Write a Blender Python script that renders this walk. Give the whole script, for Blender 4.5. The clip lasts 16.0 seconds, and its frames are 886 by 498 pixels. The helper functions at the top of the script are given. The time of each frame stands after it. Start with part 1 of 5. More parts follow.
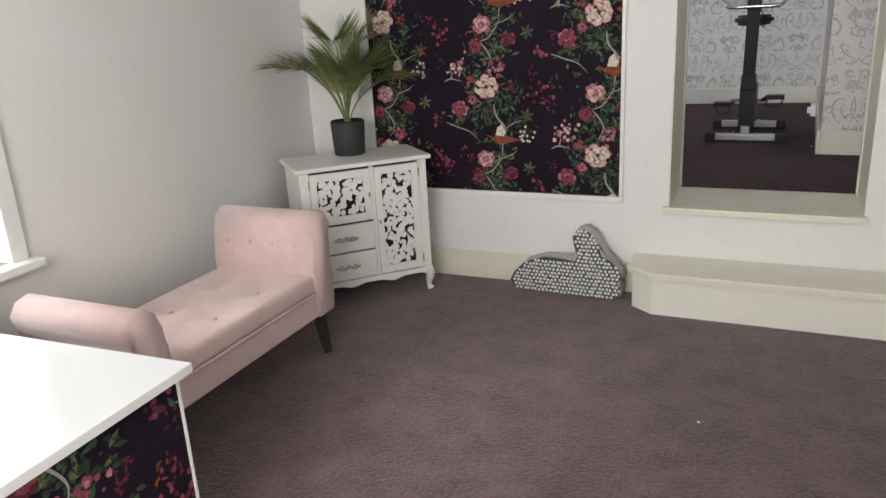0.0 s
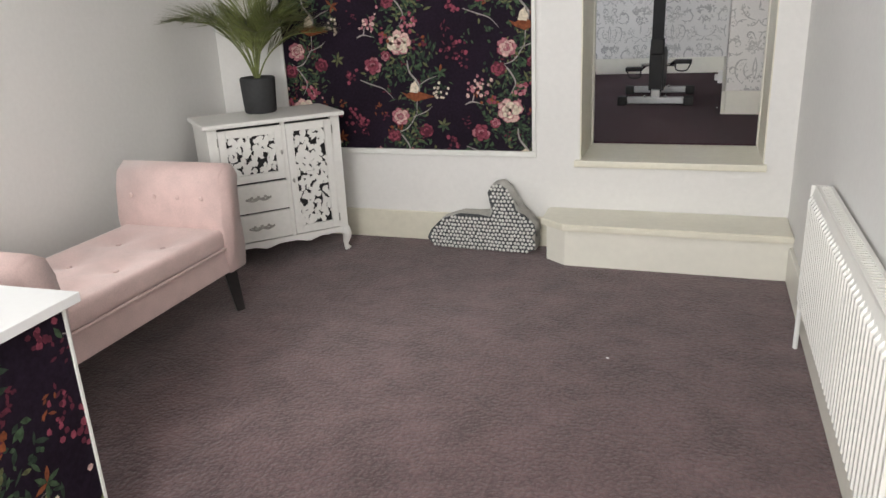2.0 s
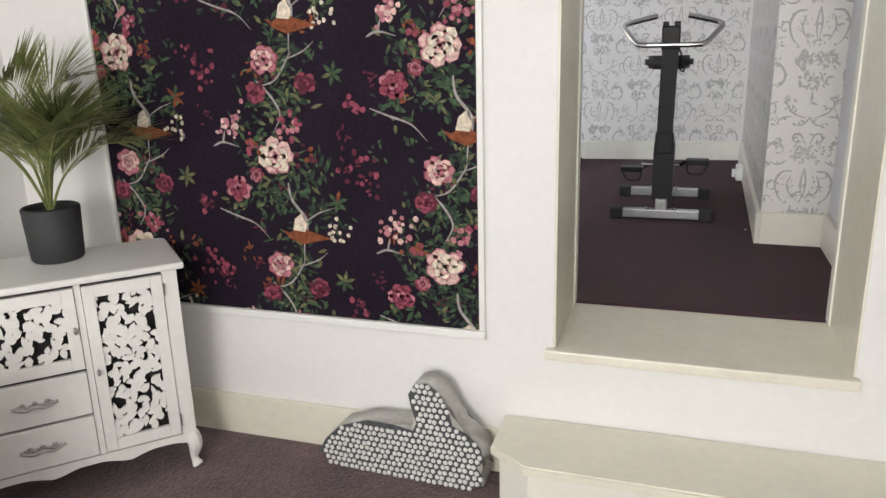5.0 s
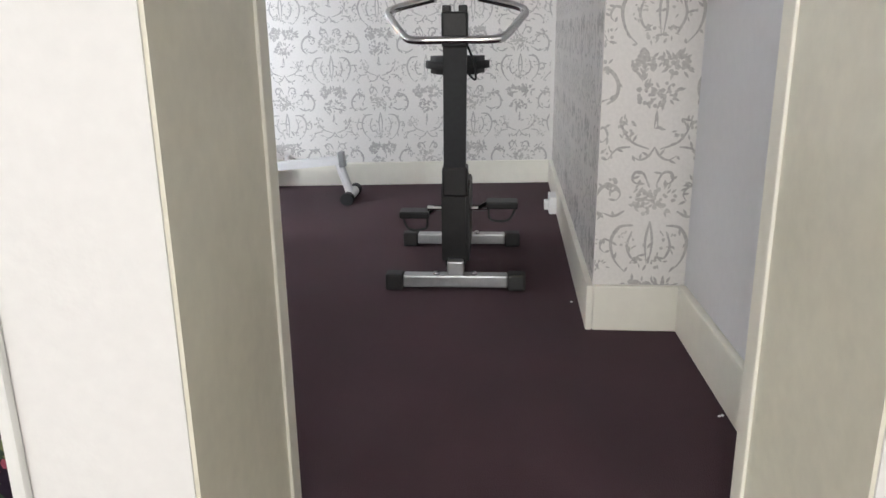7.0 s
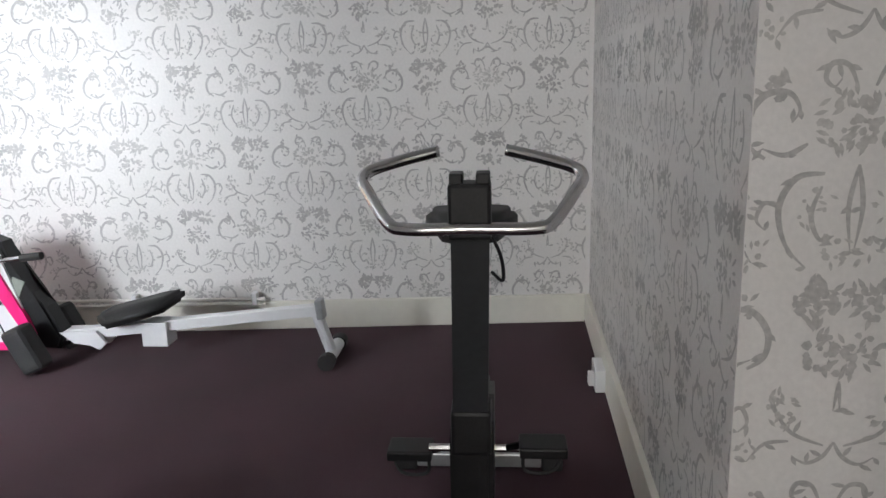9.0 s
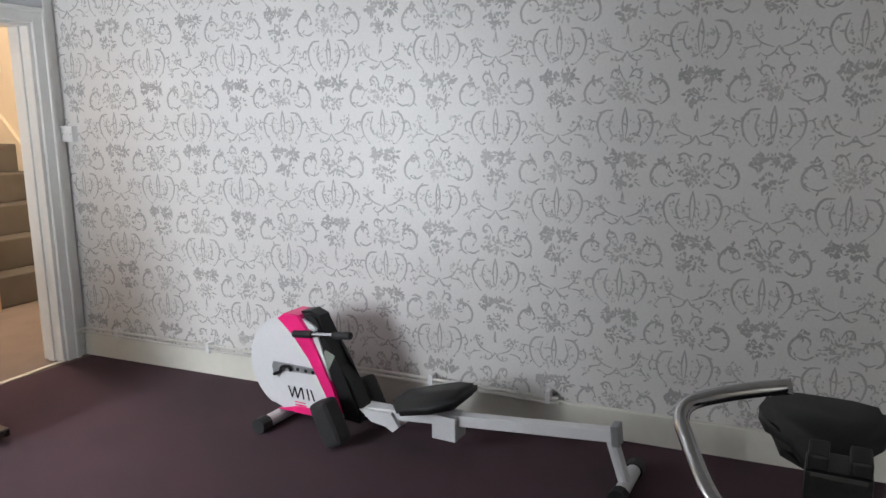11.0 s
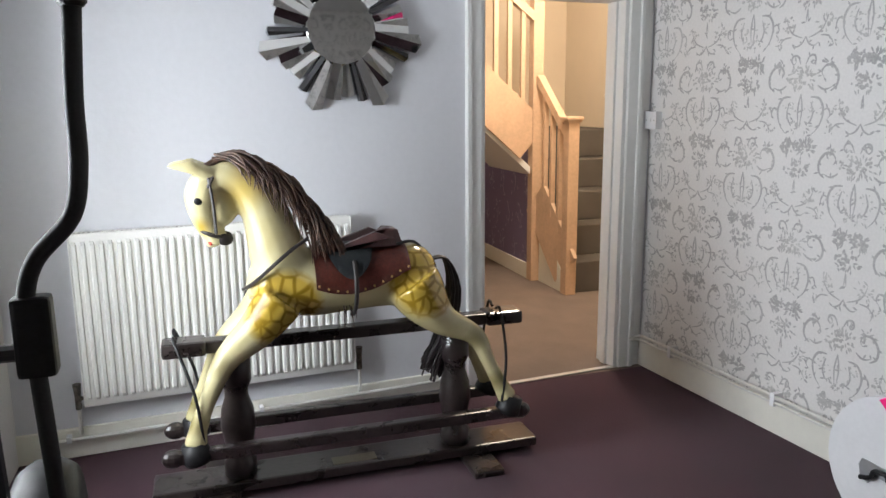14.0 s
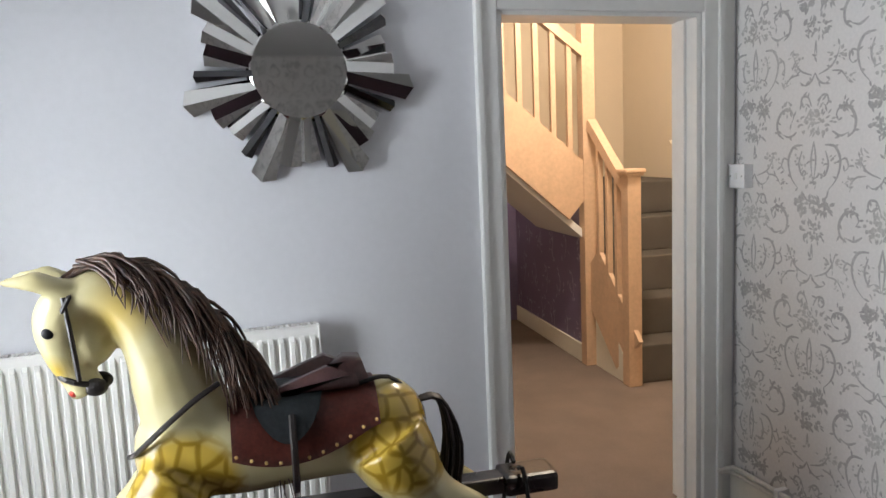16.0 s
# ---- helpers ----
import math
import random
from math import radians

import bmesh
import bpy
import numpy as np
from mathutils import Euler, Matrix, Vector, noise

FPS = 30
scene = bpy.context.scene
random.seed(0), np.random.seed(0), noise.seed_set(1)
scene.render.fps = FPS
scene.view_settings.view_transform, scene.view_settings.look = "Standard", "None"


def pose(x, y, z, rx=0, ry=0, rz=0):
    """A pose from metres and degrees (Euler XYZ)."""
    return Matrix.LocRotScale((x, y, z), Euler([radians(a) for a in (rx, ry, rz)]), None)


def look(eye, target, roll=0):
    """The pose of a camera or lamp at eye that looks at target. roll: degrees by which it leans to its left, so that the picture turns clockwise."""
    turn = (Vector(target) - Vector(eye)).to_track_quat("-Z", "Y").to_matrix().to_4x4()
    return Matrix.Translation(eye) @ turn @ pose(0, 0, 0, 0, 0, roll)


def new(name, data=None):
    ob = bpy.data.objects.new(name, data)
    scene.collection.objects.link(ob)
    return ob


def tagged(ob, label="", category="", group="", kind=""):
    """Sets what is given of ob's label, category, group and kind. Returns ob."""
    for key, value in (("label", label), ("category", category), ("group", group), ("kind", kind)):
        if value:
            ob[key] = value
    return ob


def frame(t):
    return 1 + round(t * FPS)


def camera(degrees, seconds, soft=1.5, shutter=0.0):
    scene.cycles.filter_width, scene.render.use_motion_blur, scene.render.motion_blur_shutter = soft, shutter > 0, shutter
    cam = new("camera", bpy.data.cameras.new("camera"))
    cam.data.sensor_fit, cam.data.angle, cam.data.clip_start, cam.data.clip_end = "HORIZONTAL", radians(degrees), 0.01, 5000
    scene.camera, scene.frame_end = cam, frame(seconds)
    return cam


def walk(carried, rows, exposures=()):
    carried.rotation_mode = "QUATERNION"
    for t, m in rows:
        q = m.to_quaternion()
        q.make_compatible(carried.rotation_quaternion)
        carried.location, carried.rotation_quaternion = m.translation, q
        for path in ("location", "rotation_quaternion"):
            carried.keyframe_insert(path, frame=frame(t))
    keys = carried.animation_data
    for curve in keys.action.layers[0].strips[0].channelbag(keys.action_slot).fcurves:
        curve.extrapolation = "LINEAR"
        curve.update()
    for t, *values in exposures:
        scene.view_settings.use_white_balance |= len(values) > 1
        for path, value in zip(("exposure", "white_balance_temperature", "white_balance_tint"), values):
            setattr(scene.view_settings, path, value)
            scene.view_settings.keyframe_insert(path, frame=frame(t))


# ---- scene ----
cam = camera(61.3, 16.0)

PATH = [
    (0, (0.868, -3.813, 0.998), (0.069, -2.084, 0.387), -3.2),
    (0.5, (0.865, -3.815, 0.960), (0.002, -2.126, 0.325), -3.7),
    (1, (0.894, -3.838, 0.887), (0.118, -2.118, 0.226), -3.4),
    (1.5, (0.915, -3.860, 0.846), (0.242, -2.097, 0.185), -2.6),
    (2, (0.940, -3.824, 0.831), (0.317, -2.037, 0.183), -2.7),
    (2.5, (0.902, -3.702, 0.827), (0.282, -1.896, 0.232), -2.3),
    (3, (0.798, -3.479, 0.865), (0.170, -1.657, 0.329), -1.7),
    (5.5, (0.746, -1.928, 0.963), (0.175, -0.091, 0.418), -1.3),
    (6, (0.787, -1.580, 0.911), (0.323, 0.287, 0.361), -0.8),
    (6.5, (0.750, -1.224, 0.937), (0.505, 0.679, 0.372), -0.9),
    (7, (0.772, -0.880, 0.924), (0.648, 1.038, 0.371), -0.7),
    (7.5, (0.779, -0.580, 0.948), (0.715, 1.353, 0.437), -1.1),
    (8, (0.744, -0.249, 0.995), (0.814, 1.701, 0.556), -2.1),
    (10.3, (0.665, 0.465, 1.412), (0.037, 2.317, 0.996), -0.7),
    (10.5, (0.638, 0.49, 1.428), (-0.046, 2.332, 1.056), -0.7),
    (11, (0.621, 0.579, 1.503), (-0.301, 2.315, 1.133), -0.6),
    (11.5, (0.606, 0.718, 1.495), (-0.583, 2.282, 1.119), 1.3),
    (12, (0.584, 0.852, 1.497), (-0.746, 2.294, 1.106), 1.5),
    (12.5, (0.443, 0.954, 1.512), (-0.972, 2.316, 1.134), 0.2),
    (13, (0.299, 1.058, 1.518), (-1.237, 2.286, 1.153), -0.8),
    (13.5, (0.196, 1.163, 1.499), (-1.561, 2.045, 1.132), -0.2),
    (14, (0.037, 1.222, 1.483), (-1.832, 1.821, 1.095), -0.5),
    (14.5, (-0.15, 1.255, 1.503), (-2.043, 1.785, 1.136), -1.7),
    (15, (-0.352, 1.396, 1.502), (-2.267, 1.872, 1.178), -2.1),
    (15.5, (-0.591, 1.595, 1.523), (-2.525, 2.018, 1.235), -2.2),
    (16, (-0.858, 1.727, 1.528), (-2.791, 2.166, 1.264), -2.5),
]
walk(cam, [(t, look(eye, target, roll)) for t, eye, target, roll in PATH],
     exposures=[(0, 0.1), (2, 0.25), (3, 0.35), (5.5, 0.6), (6.5, 0.6), (7.5, 0.75), (8.2, 0.5), (10.3, -0.5), (12.5, -0.75), (14.5, -0.9), (16, -1.05)])

# ---------- light ----------
world = bpy.data.worlds.new("world")
scene.world = world
world.use_nodes = True
wn = world.node_tree
sky = wn.nodes.new("ShaderNodeTexSky")
sky.sky_type = 'NISHITA'
sky.sun_disc = False
sky.sun_elevation, sky.sun_rotation = radians(35), radians(200)
wn.links.new(sky.outputs[0], wn.nodes["Background"].inputs[0])
wn.nodes["Background"].inputs[1].default_value = 0.12

sun = new("sun", bpy.data.lights.new("sun", 'SUN'))
sun.data.energy, sun.data.angle, sun.data.color = 1.0, radians(12), (1, 0.95, 0.88)
sun.matrix_world = look((-8, -6, 8), (0, 0, 0))


def window_light(name, eye, target, w, h, power, color):
    lamp = new(name, bpy.data.lights.new(name, 'AREA'))
    lamp.data.shape, lamp.data.size, lamp.data.size_y = 'RECTANGLE', w, h
    lamp.data.energy, lamp.data.color = power, color
    lamp.matrix_world = look(eye, target)
    return lamp


F1 = -0.484            # floor of the first room; the second room's floor is z = 0
XL, XR = -1.69, 1.385   # side walls of the first room
YM = -0.035            # first room's face of the wall between the rooms
NW = pose(-3.5, 3.535, 0, 0, 0, 4.57)   # damask wall of the second room: x along it, y into it
C1, C2 = 2.15, 2.42    # ceilings

window_light("window_light_first_room", (XL - 0.10, -2.8, 0.95), (2, -2.0, 0.2), 1.3, 1.4, 10, (0.86, 0.95, 1.0))
# added frontal light from the unseen end wall, brightens the first room
window_light("window_light_back", (0.2, -5.32, 1.2), (0.2, 0, 0.6), 1.7, 1.5, 84, (1.0, 0.975, 0.935))
window_light("window_light_second_room", (-2.35, 0.04, 1.2), (-2.4, 3.4, 0.6), 0.8, 1.15, 150, (0.88, 0.935, 1.0))
# added warm point light, hidden above the doorway, to brighten the hall
hall_lamp = new("hall_lamp_light", bpy.data.lights.new("hall_lamp_light", 'POINT'))
hall_lamp.data.energy, hall_lamp.data.color, hall_lamp.data.shadow_soft_size = 240, (1.0, 0.85, 0.68), 0.1
hall_lamp.location = (-4.5, 3.5, 2.8)


# ---------- materials ----------
def material(name, color, rough=0.6, metal=0.0, vary=0.12, scale=8.0, bump=0.0, bump_scale=60.0, spec=0.5, spread=None, coat=0.0, sheen=0.0):
    """A surface with a coarse stain and a fine grain, both at real size."""
    m = bpy.data.materials.new(name)
    m.use_nodes = True
    nt = m.node_tree
    b = nt.nodes["Principled BSDF"]
    tc = nt.nodes.new("ShaderNodeTexCoord")
    n1 = nt.nodes.new("ShaderNodeTexNoise")
    n1.inputs["Scale"].default_value, n1.inputs["Detail"].default_value = scale, 5
    n2 = nt.nodes.new("ShaderNodeTexNoise")
    n2.inputs["Scale"].default_value, n2.inputs["Detail"].default_value = bump_scale, 3
    nt.links.new(tc.outputs["Object"], n1.inputs["Vector"])
    nt.links.new(tc.outputs["Object"], n2.inputs["Vector"])
    mix = nt.nodes.new("ShaderNodeMath")
    mix.operation = 'ADD'
    nt.links.new(n1.outputs[0], mix.inputs[0])
    nt.links.new(n2.outputs[0], mix.inputs[1])
    ramp = nt.nodes.new("ShaderNodeValToRGB")
    lo = tuple(c * (1 - vary) for c in color)
    hi = spread or tuple(min(1, c * (1 + vary)) for c in color)
    ramp.color_ramp.elements[0].position, ramp.color_ramp.elements[1].position = 0.35, 0.65
    ramp.color_ramp.elements[0].color, ramp.color_ramp.elements[1].color = (*lo, 1), (*hi, 1)
    half = nt.nodes.new("ShaderNodeMath")
    half.operation = 'MULTIPLY'
    half.inputs[1].default_value = 0.5
    nt.links.new(mix.outputs[0], half.inputs[0])
    nt.links.new(half.outputs[0], ramp.inputs[0])
    nt.links.new(ramp.outputs[0], b.inputs["Base Color"])
    rr = nt.nodes.new("ShaderNodeMapRange")
    rr.inputs["To Min"].default_value, rr.inputs["To Max"].default_value = max(0.02, rough * 0.85), min(1, rough * 1.15)
    nt.links.new(n1.outputs[0], rr.inputs[0])
    nt.links.new(rr.outputs[0], b.inputs["Roughness"])
    b.inputs["Metallic"].default_value = metal
    b.inputs["Specular IOR Level"].default_value = spec
    b.inputs["Coat Weight"].default_value = coat
    b.inputs["Sheen Weight"].default_value = sheen
    if bump:
        bp = nt.nodes.new("ShaderNodeBump")
        bp.inputs["Strength"].default_value, bp.inputs["Distance"].default_value = bump, 0.01
        nt.links.new(n2.outputs[0], bp.inputs["Height"])
        nt.links.new(bp.outputs[0], b.inputs["Normal"])
    return m


M_WALL = material("white_wall_paint", (0.78, 0.77, 0.755), 0.6, vary=0.025, scale=1.5, bump=0.08, bump_scale=45)
M_WALL2 = material("pale_grey_wall_paint", (0.69, 0.695, 0.725), 0.5, vary=0.025, scale=1.5, bump=0.08, bump_scale=35)
M_CEIL = material("ceiling_paint", (0.8, 0.8, 0.79), 0.8, vary=0.02)
M_CREAM = material("cream_gloss_paint", (0.76, 0.73, 0.62), 0.32, vary=0.05, scale=5, bump=0.06, bump_scale=30)
M_CREAM_WHITE = material("ivory_paint", (0.80, 0.78, 0.70), 0.4, vary=0.03, scale=4, bump=0.05, bump_scale=25)
M_TRIM = material("white_gloss_paint", (0.8, 0.8, 0.775), 0.3, vary=0.03, scale=6, bump=0.04, bump_scale=30)
M_CARPET = material("mauve_carpet", (0.126, 0.079, 0.082), 0.95, vary=0.4, scale=7, bump=1.0, bump_scale=75, spec=0.15, sheen=0.25)
M_CARPET2 = material("plum_carpet", (0.060, 0.028, 0.038), 0.95, vary=0.25, scale=2.5, bump=0.6, bump_scale=320, spec=0.1, sheen=0.08)
M_CARPET3 = material("taupe_hall_carpet", (0.21, 0.165, 0.14), 0.95, vary=0.14, scale=4, bump=0.7, bump_scale=260, spec=0.1)
M_STAIRC = material("grey_brown_stair_carpet", (0.13, 0.115, 0.10), 0.95, vary=0.15, scale=5, bump=0.7, bump_scale=260, spec=0.1)
M_DAMASK = material("silver_damask_paper", (0.76, 0.74, 0.72), 0.42, vary=0.06, scale=1.6, bump=0.12, bump_scale=90, spec=0.8)
M_DPRINT = material("damask_print", (0.45, 0.44, 0.435), 0.42, vary=0.22, scale=7, bump=0.1, bump_scale=110, spec=0.8, spread=(0.55, 0.535, 0.52))
M_DSCROLL = material("damask_scroll_print", (0.50, 0.485, 0.47), 0.42, vary=0.2, scale=7, bump=0.1, bump_scale=110, spec=0.8, spread=(0.62, 0.605, 0.585))
M_FLORAL = material("dark_aubergine_paper", (0.015, 0.0095, 0.018), 0.75, vary=0.35, scale=4, bump=0.04, bump_scale=80, spec=0.1)
PETALS = [material("petal_" + n, c, 0.75, vary=0.35, scale=70, spec=0.2) for n, c in (
    ("rose", (0.25, 0.055, 0.085)), ("pink", (0.42, 0.17, 0.20)), ("blush", (0.62, 0.42, 0.38)), ("wine", (0.10, 0.02, 0.035)), ("ivory", (0.64, 0.56, 0.45)))]
LEAVES = [material("printed_leaf_" + n, c, 0.75, vary=0.4, scale=60, spec=0.2) for n, c in (
    ("dark", (0.025, 0.045, 0.028)), ("mid", (0.05, 0.085, 0.045)), ("olive", (0.12, 0.13, 0.06)))]
M_TWIG = material("printed_twig", (0.33, 0.30, 0.29), 0.75, vary=0.4, scale=50, spec=0.2)
M_BIRD = material("printed_rust", (0.20, 0.06, 0.025), 0.75, vary=0.5, scale=50, spec=0.2)
M_PINK = material("blush_velvet", (0.62, 0.455, 0.43), 0.75, vary=0.10, scale=14, bump=0.15, bump_scale=200, sheen=0.4)
M_LEGB = material("black_wood", (0.02, 0.018, 0.018), 0.35, vary=0.3)
M_CAB = material("white_furniture_paint", (0.78, 0.77, 0.74), 0.42, vary=0.035, scale=10, bump=0.08, bump_scale=40)
M_DARKIN = material("near_black_sheet", (0.012, 0.012, 0.013), 0.6, vary=0.3)
M_PEWTER = material("pewter", (0.42, 0.41, 0.38), 0.4, 0.8, vary=0.2, scale=80)
M_POT = material("charcoal_pot", (0.03, 0.031, 0.033), 0.7, vary=0.15, scale=30)
M_SOIL = material("soil", (0.04, 0.03, 0.02), 0.95, vary=0.4, scale=60, bump=0.8)
M_FROND = material("palm_leaf", (0.16, 0.185, 0.06), 0.5, vary=0.35, scale=18)
M_STONE = material("white_pebble", (0.72, 0.71, 0.68), 0.5, vary=0.12, scale=30)
M_GROUT = material("dark_grey_hide", (0.07, 0.075, 0.08), 0.7, vary=0.3, scale=40)
M_GREYHIDE = material("pale_grey_hide", (0.45, 0.44, 0.41), 0.7, vary=0.15, scale=40)
M_DESKTOP = material("white_gloss_top", (0.82, 0.82, 0.82), 0.15, vary=0.015, scale=3)
M_RAD = material("radiator_enamel", (0.80, 0.79, 0.755), 0.3, vary=0.02, scale=6)
M_CHROME = material("chrome", (0.62, 0.62, 0.62), 0.14, 1.0, vary=0.06)
M_STEEL = material("grey_steel", (0.40, 0.41, 0.42), 0.35, 0.6, vary=0.08)
M_BLACK = material("black_plastic", (0.009, 0.009, 0.010), 0.45, vary=0.3, scale=20, bump=0.04, bump_scale=150, spec=0.3)
M_RUBBER = material("black_rubber", (0.018, 0.018, 0.019), 0.65, vary=0.25, scale=20, bump=0.1, bump_scale=150)
M_DGREY = material("dark_grey_metal", (0.028, 0.03, 0.033), 0.45, 0.1, vary=0.12)
M_WHITEM = material("white_powder_coat", (0.75, 0.75, 0.76), 0.3, vary=0.03, scale=8)
M_HOTPINK = material("hot_pink_plastic", (0.86, 0.02, 0.20), 0.3, vary=0.05)
M_SCREEN = material("grey_green_display", (0.28, 0.31, 0.27), 0.2, vary=0.08)
M_HORSE = material("cream_painted_wood", (0.60, 0.55, 0.36), 0.22, vary=0.12, scale=5, spread=(0.66, 0.63, 0.47), coat=0.4)
M_OCHRE = material("ochre_paint", (0.40, 0.27, 0.035), 0.22, vary=0.2, scale=9, coat=0.4)
M_DAPPLE = material("dapple_outline", (0.20, 0.125, 0.012), 0.28, vary=0.2, scale=20, coat=0.3)
M_MANE = material("brown_horsehair", (0.055, 0.026, 0.014), 0.45, vary=0.5, scale=30, spread=(0.12, 0.06, 0.035))
M_TAIL = material("dark_horsehair", (0.02, 0.014, 0.014), 0.5, vary=0.4, scale=30)
M_SADDLE = material("oxblood_leather", (0.105, 0.022, 0.014), 0.4, vary=0.3, scale=14, bump=0.15, bump_scale=90)
M_SEATL = material("dark_slate_leather", (0.022, 0.028, 0.032), 0.42, vary=0.25, scale=14, bump=0.15, bump_scale=90)
M_SADTOP = material("maroon_leather", (0.075, 0.028, 0.026), 0.38, vary=0.25, scale=14, bump=0.12, bump_scale=90)
M_STRAP = material("black_leather", (0.018, 0.014, 0.013), 0.45, vary=0.3)
M_EBONY = material("dark_stained_wood", (0.022, 0.016, 0.015), 0.28, vary=0.4, scale=10, bump=0.06, bump_scale=50, coat=0.3)
M_BRASS = material("brass", (0.55, 0.38, 0.14), 0.3, 1.0)
M_RED = material("red_paint", (0.5, 0.05, 0.03), 0.35)
M_MIRROR = material("mirror_glass", (0.78, 0.78, 0.77), 0.03, 1.0, vary=0.01)
M_MIRTINT = material("smoked_mirror", (0.10, 0.10, 0.105), 0.06, 1.0, vary=0.05)
M_PINE = material("pale_pine", (0.62, 0.43, 0.29), 0.45, vary=0.10, scale=7, bump=0.05, bump_scale=40)
M_BEIGE = material("beige_wall_paint", (0.70, 0.60, 0.47), 0.6, vary=0.02)
M_PURPLE = material("purple_paper", (0.20, 0.155, 0.27), 0.5, vary=0.10, scale=5)
M_LILAC = material("lilac_print", (0.40, 0.37, 0.50), 0.5, vary=0.25, scale=20)
M_PVC = material("white_pvc", (0.82, 0.82, 0.82), 0.3, vary=0.02)
M_PIPE = material("painted_copper_pipe", (0.72, 0.70, 0.65), 0.35, vary=0.08, scale=20)
M_GRIME = material("grimy_brass_valve", (0.13, 0.11, 0.09), 0.45, 0.5, vary=0.4, scale=60)
M_STUDW = material("white_lettering", (0.7, 0.7, 0.7), 0.4)

M_GLASS = bpy.data.materials.new("window_glass")
M_GLASS.use_nodes = True
gb = M_GLASS.node_tree.nodes["Principled BSDF"]
gb.inputs["Transmission Weight"].default_value, gb.inputs["Roughness"].default_value = 1.0, 0.02


# ---------- mesh helpers ----------
def link(name, bm, mat, parent=None, label="", smooth=False):
    me = bpy.data.meshes.new(name)
    if isinstance(bm, bmesh.types.BMesh):
        bmesh.ops.recalc_face_normals(bm, faces=bm.faces)
        bm.to_mesh(me)
        bm.free()
    else:
        me.from_pydata(bm[0], [], bm[1])
        if len(bm) > 2:
            me.polygons.foreach_set("material_index", bm[2])
    for m in (mat if isinstance(mat, (list, tuple)) else [mat]):
        me.materials.append(m)
    if smooth:
        me.polygons.foreach_set("use_smooth", [True] * len(me.polygons))
    ob = new(name, me)
    ob.parent = parent
    if label:
        ob["label"] = label
    return ob


def part(name, bm, mat, parent, label="", smooth=False):
    return link(name, bm, mat, parent, label, smooth)


def thing(name, m, label, category, group="", kind=""):
    ob = new(name)
    ob.matrix_basis = m
    ob.empty_display_size = 0.1
    return tagged(ob, label, category, group, kind)


def B():
    return bmesh.new()


def box(bm, x0, x1, y0, y1, z0, z1, bevel=0.0, seg=2, m=None):
    r = bmesh.ops.create_cube(bm, size=1)
    vs = r["verts"]
    bmesh.ops.scale(bm, vec=(abs(x1 - x0), abs(y1 - y0), abs(z1 - z0)), verts=vs)
    bmesh.ops.translate(bm, vec=((x0 + x1) / 2, (y0 + y1) / 2, (z0 + z1) / 2), verts=vs)
    if m is not None:
        bmesh.ops.transform(bm, matrix=m, verts=vs)
    if bevel:
        es = list({e for v in vs for e in v.link_edges})
        bmesh.ops.bevel(bm, geom=es, offset=bevel, segments=seg, affect='EDGES', profile=0.6)
    return bm


def tube(bm, pts, r, seg=10, closed=False, caps=True):
    """A round bar along points; r may be one radius or one for each point."""
    pts = [Vector(p) for p in pts]
    n = len(pts)
    rs = [r] * n if not isinstance(r, (list, tuple)) else r
    rings = []
    up = None
    for i, p in enumerate(pts):
        if closed:
            d = pts[(i + 1) % n] - pts[i - 1]
        else:
            d = pts[min(i + 1, n - 1)] - pts[max(i - 1, 0)]
        d.normalize()
        if up is None:
            up = Vector((0, 0, 1)) if abs(d.z) < 0.9 else Vector((1, 0, 0))
        a = d.cross(up).normalized()
        b = a.cross(d).normalized()
        up = b
        rings.append([bm.verts.new(p + rs[i] * (math.cos(k / seg * math.tau) * a + math.sin(k / seg * math.tau) * b)) for k in range(seg)])
    for i in range(n if closed else n - 1):
        A, C = rings[i], rings[(i + 1) % n]
        for k in range(seg):
            bm.faces.new((A[k], A[(k + 1) % seg], C[(k + 1) % seg], C[k]))
    if caps and not closed:
        bm.faces.new(rings[0])
        bm.faces.new(rings[-1])
    return bm


def smooth_path(pts, k=6):
    """Catmull-Rom through points."""
    pts = [Vector(p) for p in pts]
    out = []
    for i in range(len(pts) - 1):
        p0, p1, p2, p3 = pts[max(i - 1, 0)], pts[i], pts[i + 1], pts[min(i + 2, len(pts) - 1)]
        for j in range(k):
            t = j / k
            out.append(0.5 * ((2 * p1) + (p2 - p0) * t + (2 * p0 - 5 * p1 + 4 * p2 - p3) * t * t + (3 * p1 - p0 - 3 * p2 + p3) * t ** 3))
    out.append(pts[-1])
    return out


def lathe(bm, profile, seg=24, m=None):
    rings = []
    for r, z in profile:
        rings.append([bm.verts.new((max(r, 1e-4) * math.cos(k / seg * math.tau), max(r, 1e-4) * math.sin(k / seg * math.tau), z)) for k in range(seg)])
    for a, b in zip(rings, rings[1:]):
        for k in range(seg):
            bm.faces.new((a[k], a[(k + 1) % seg], b[(k + 1) % seg], b[k]))
    bm.faces.new(rings[0])
    bm.faces.new(rings[-1])
    if m is not None:
        bmesh.ops.transform(bm, matrix=m, verts=[v for r in rings for v in r])
    return bm


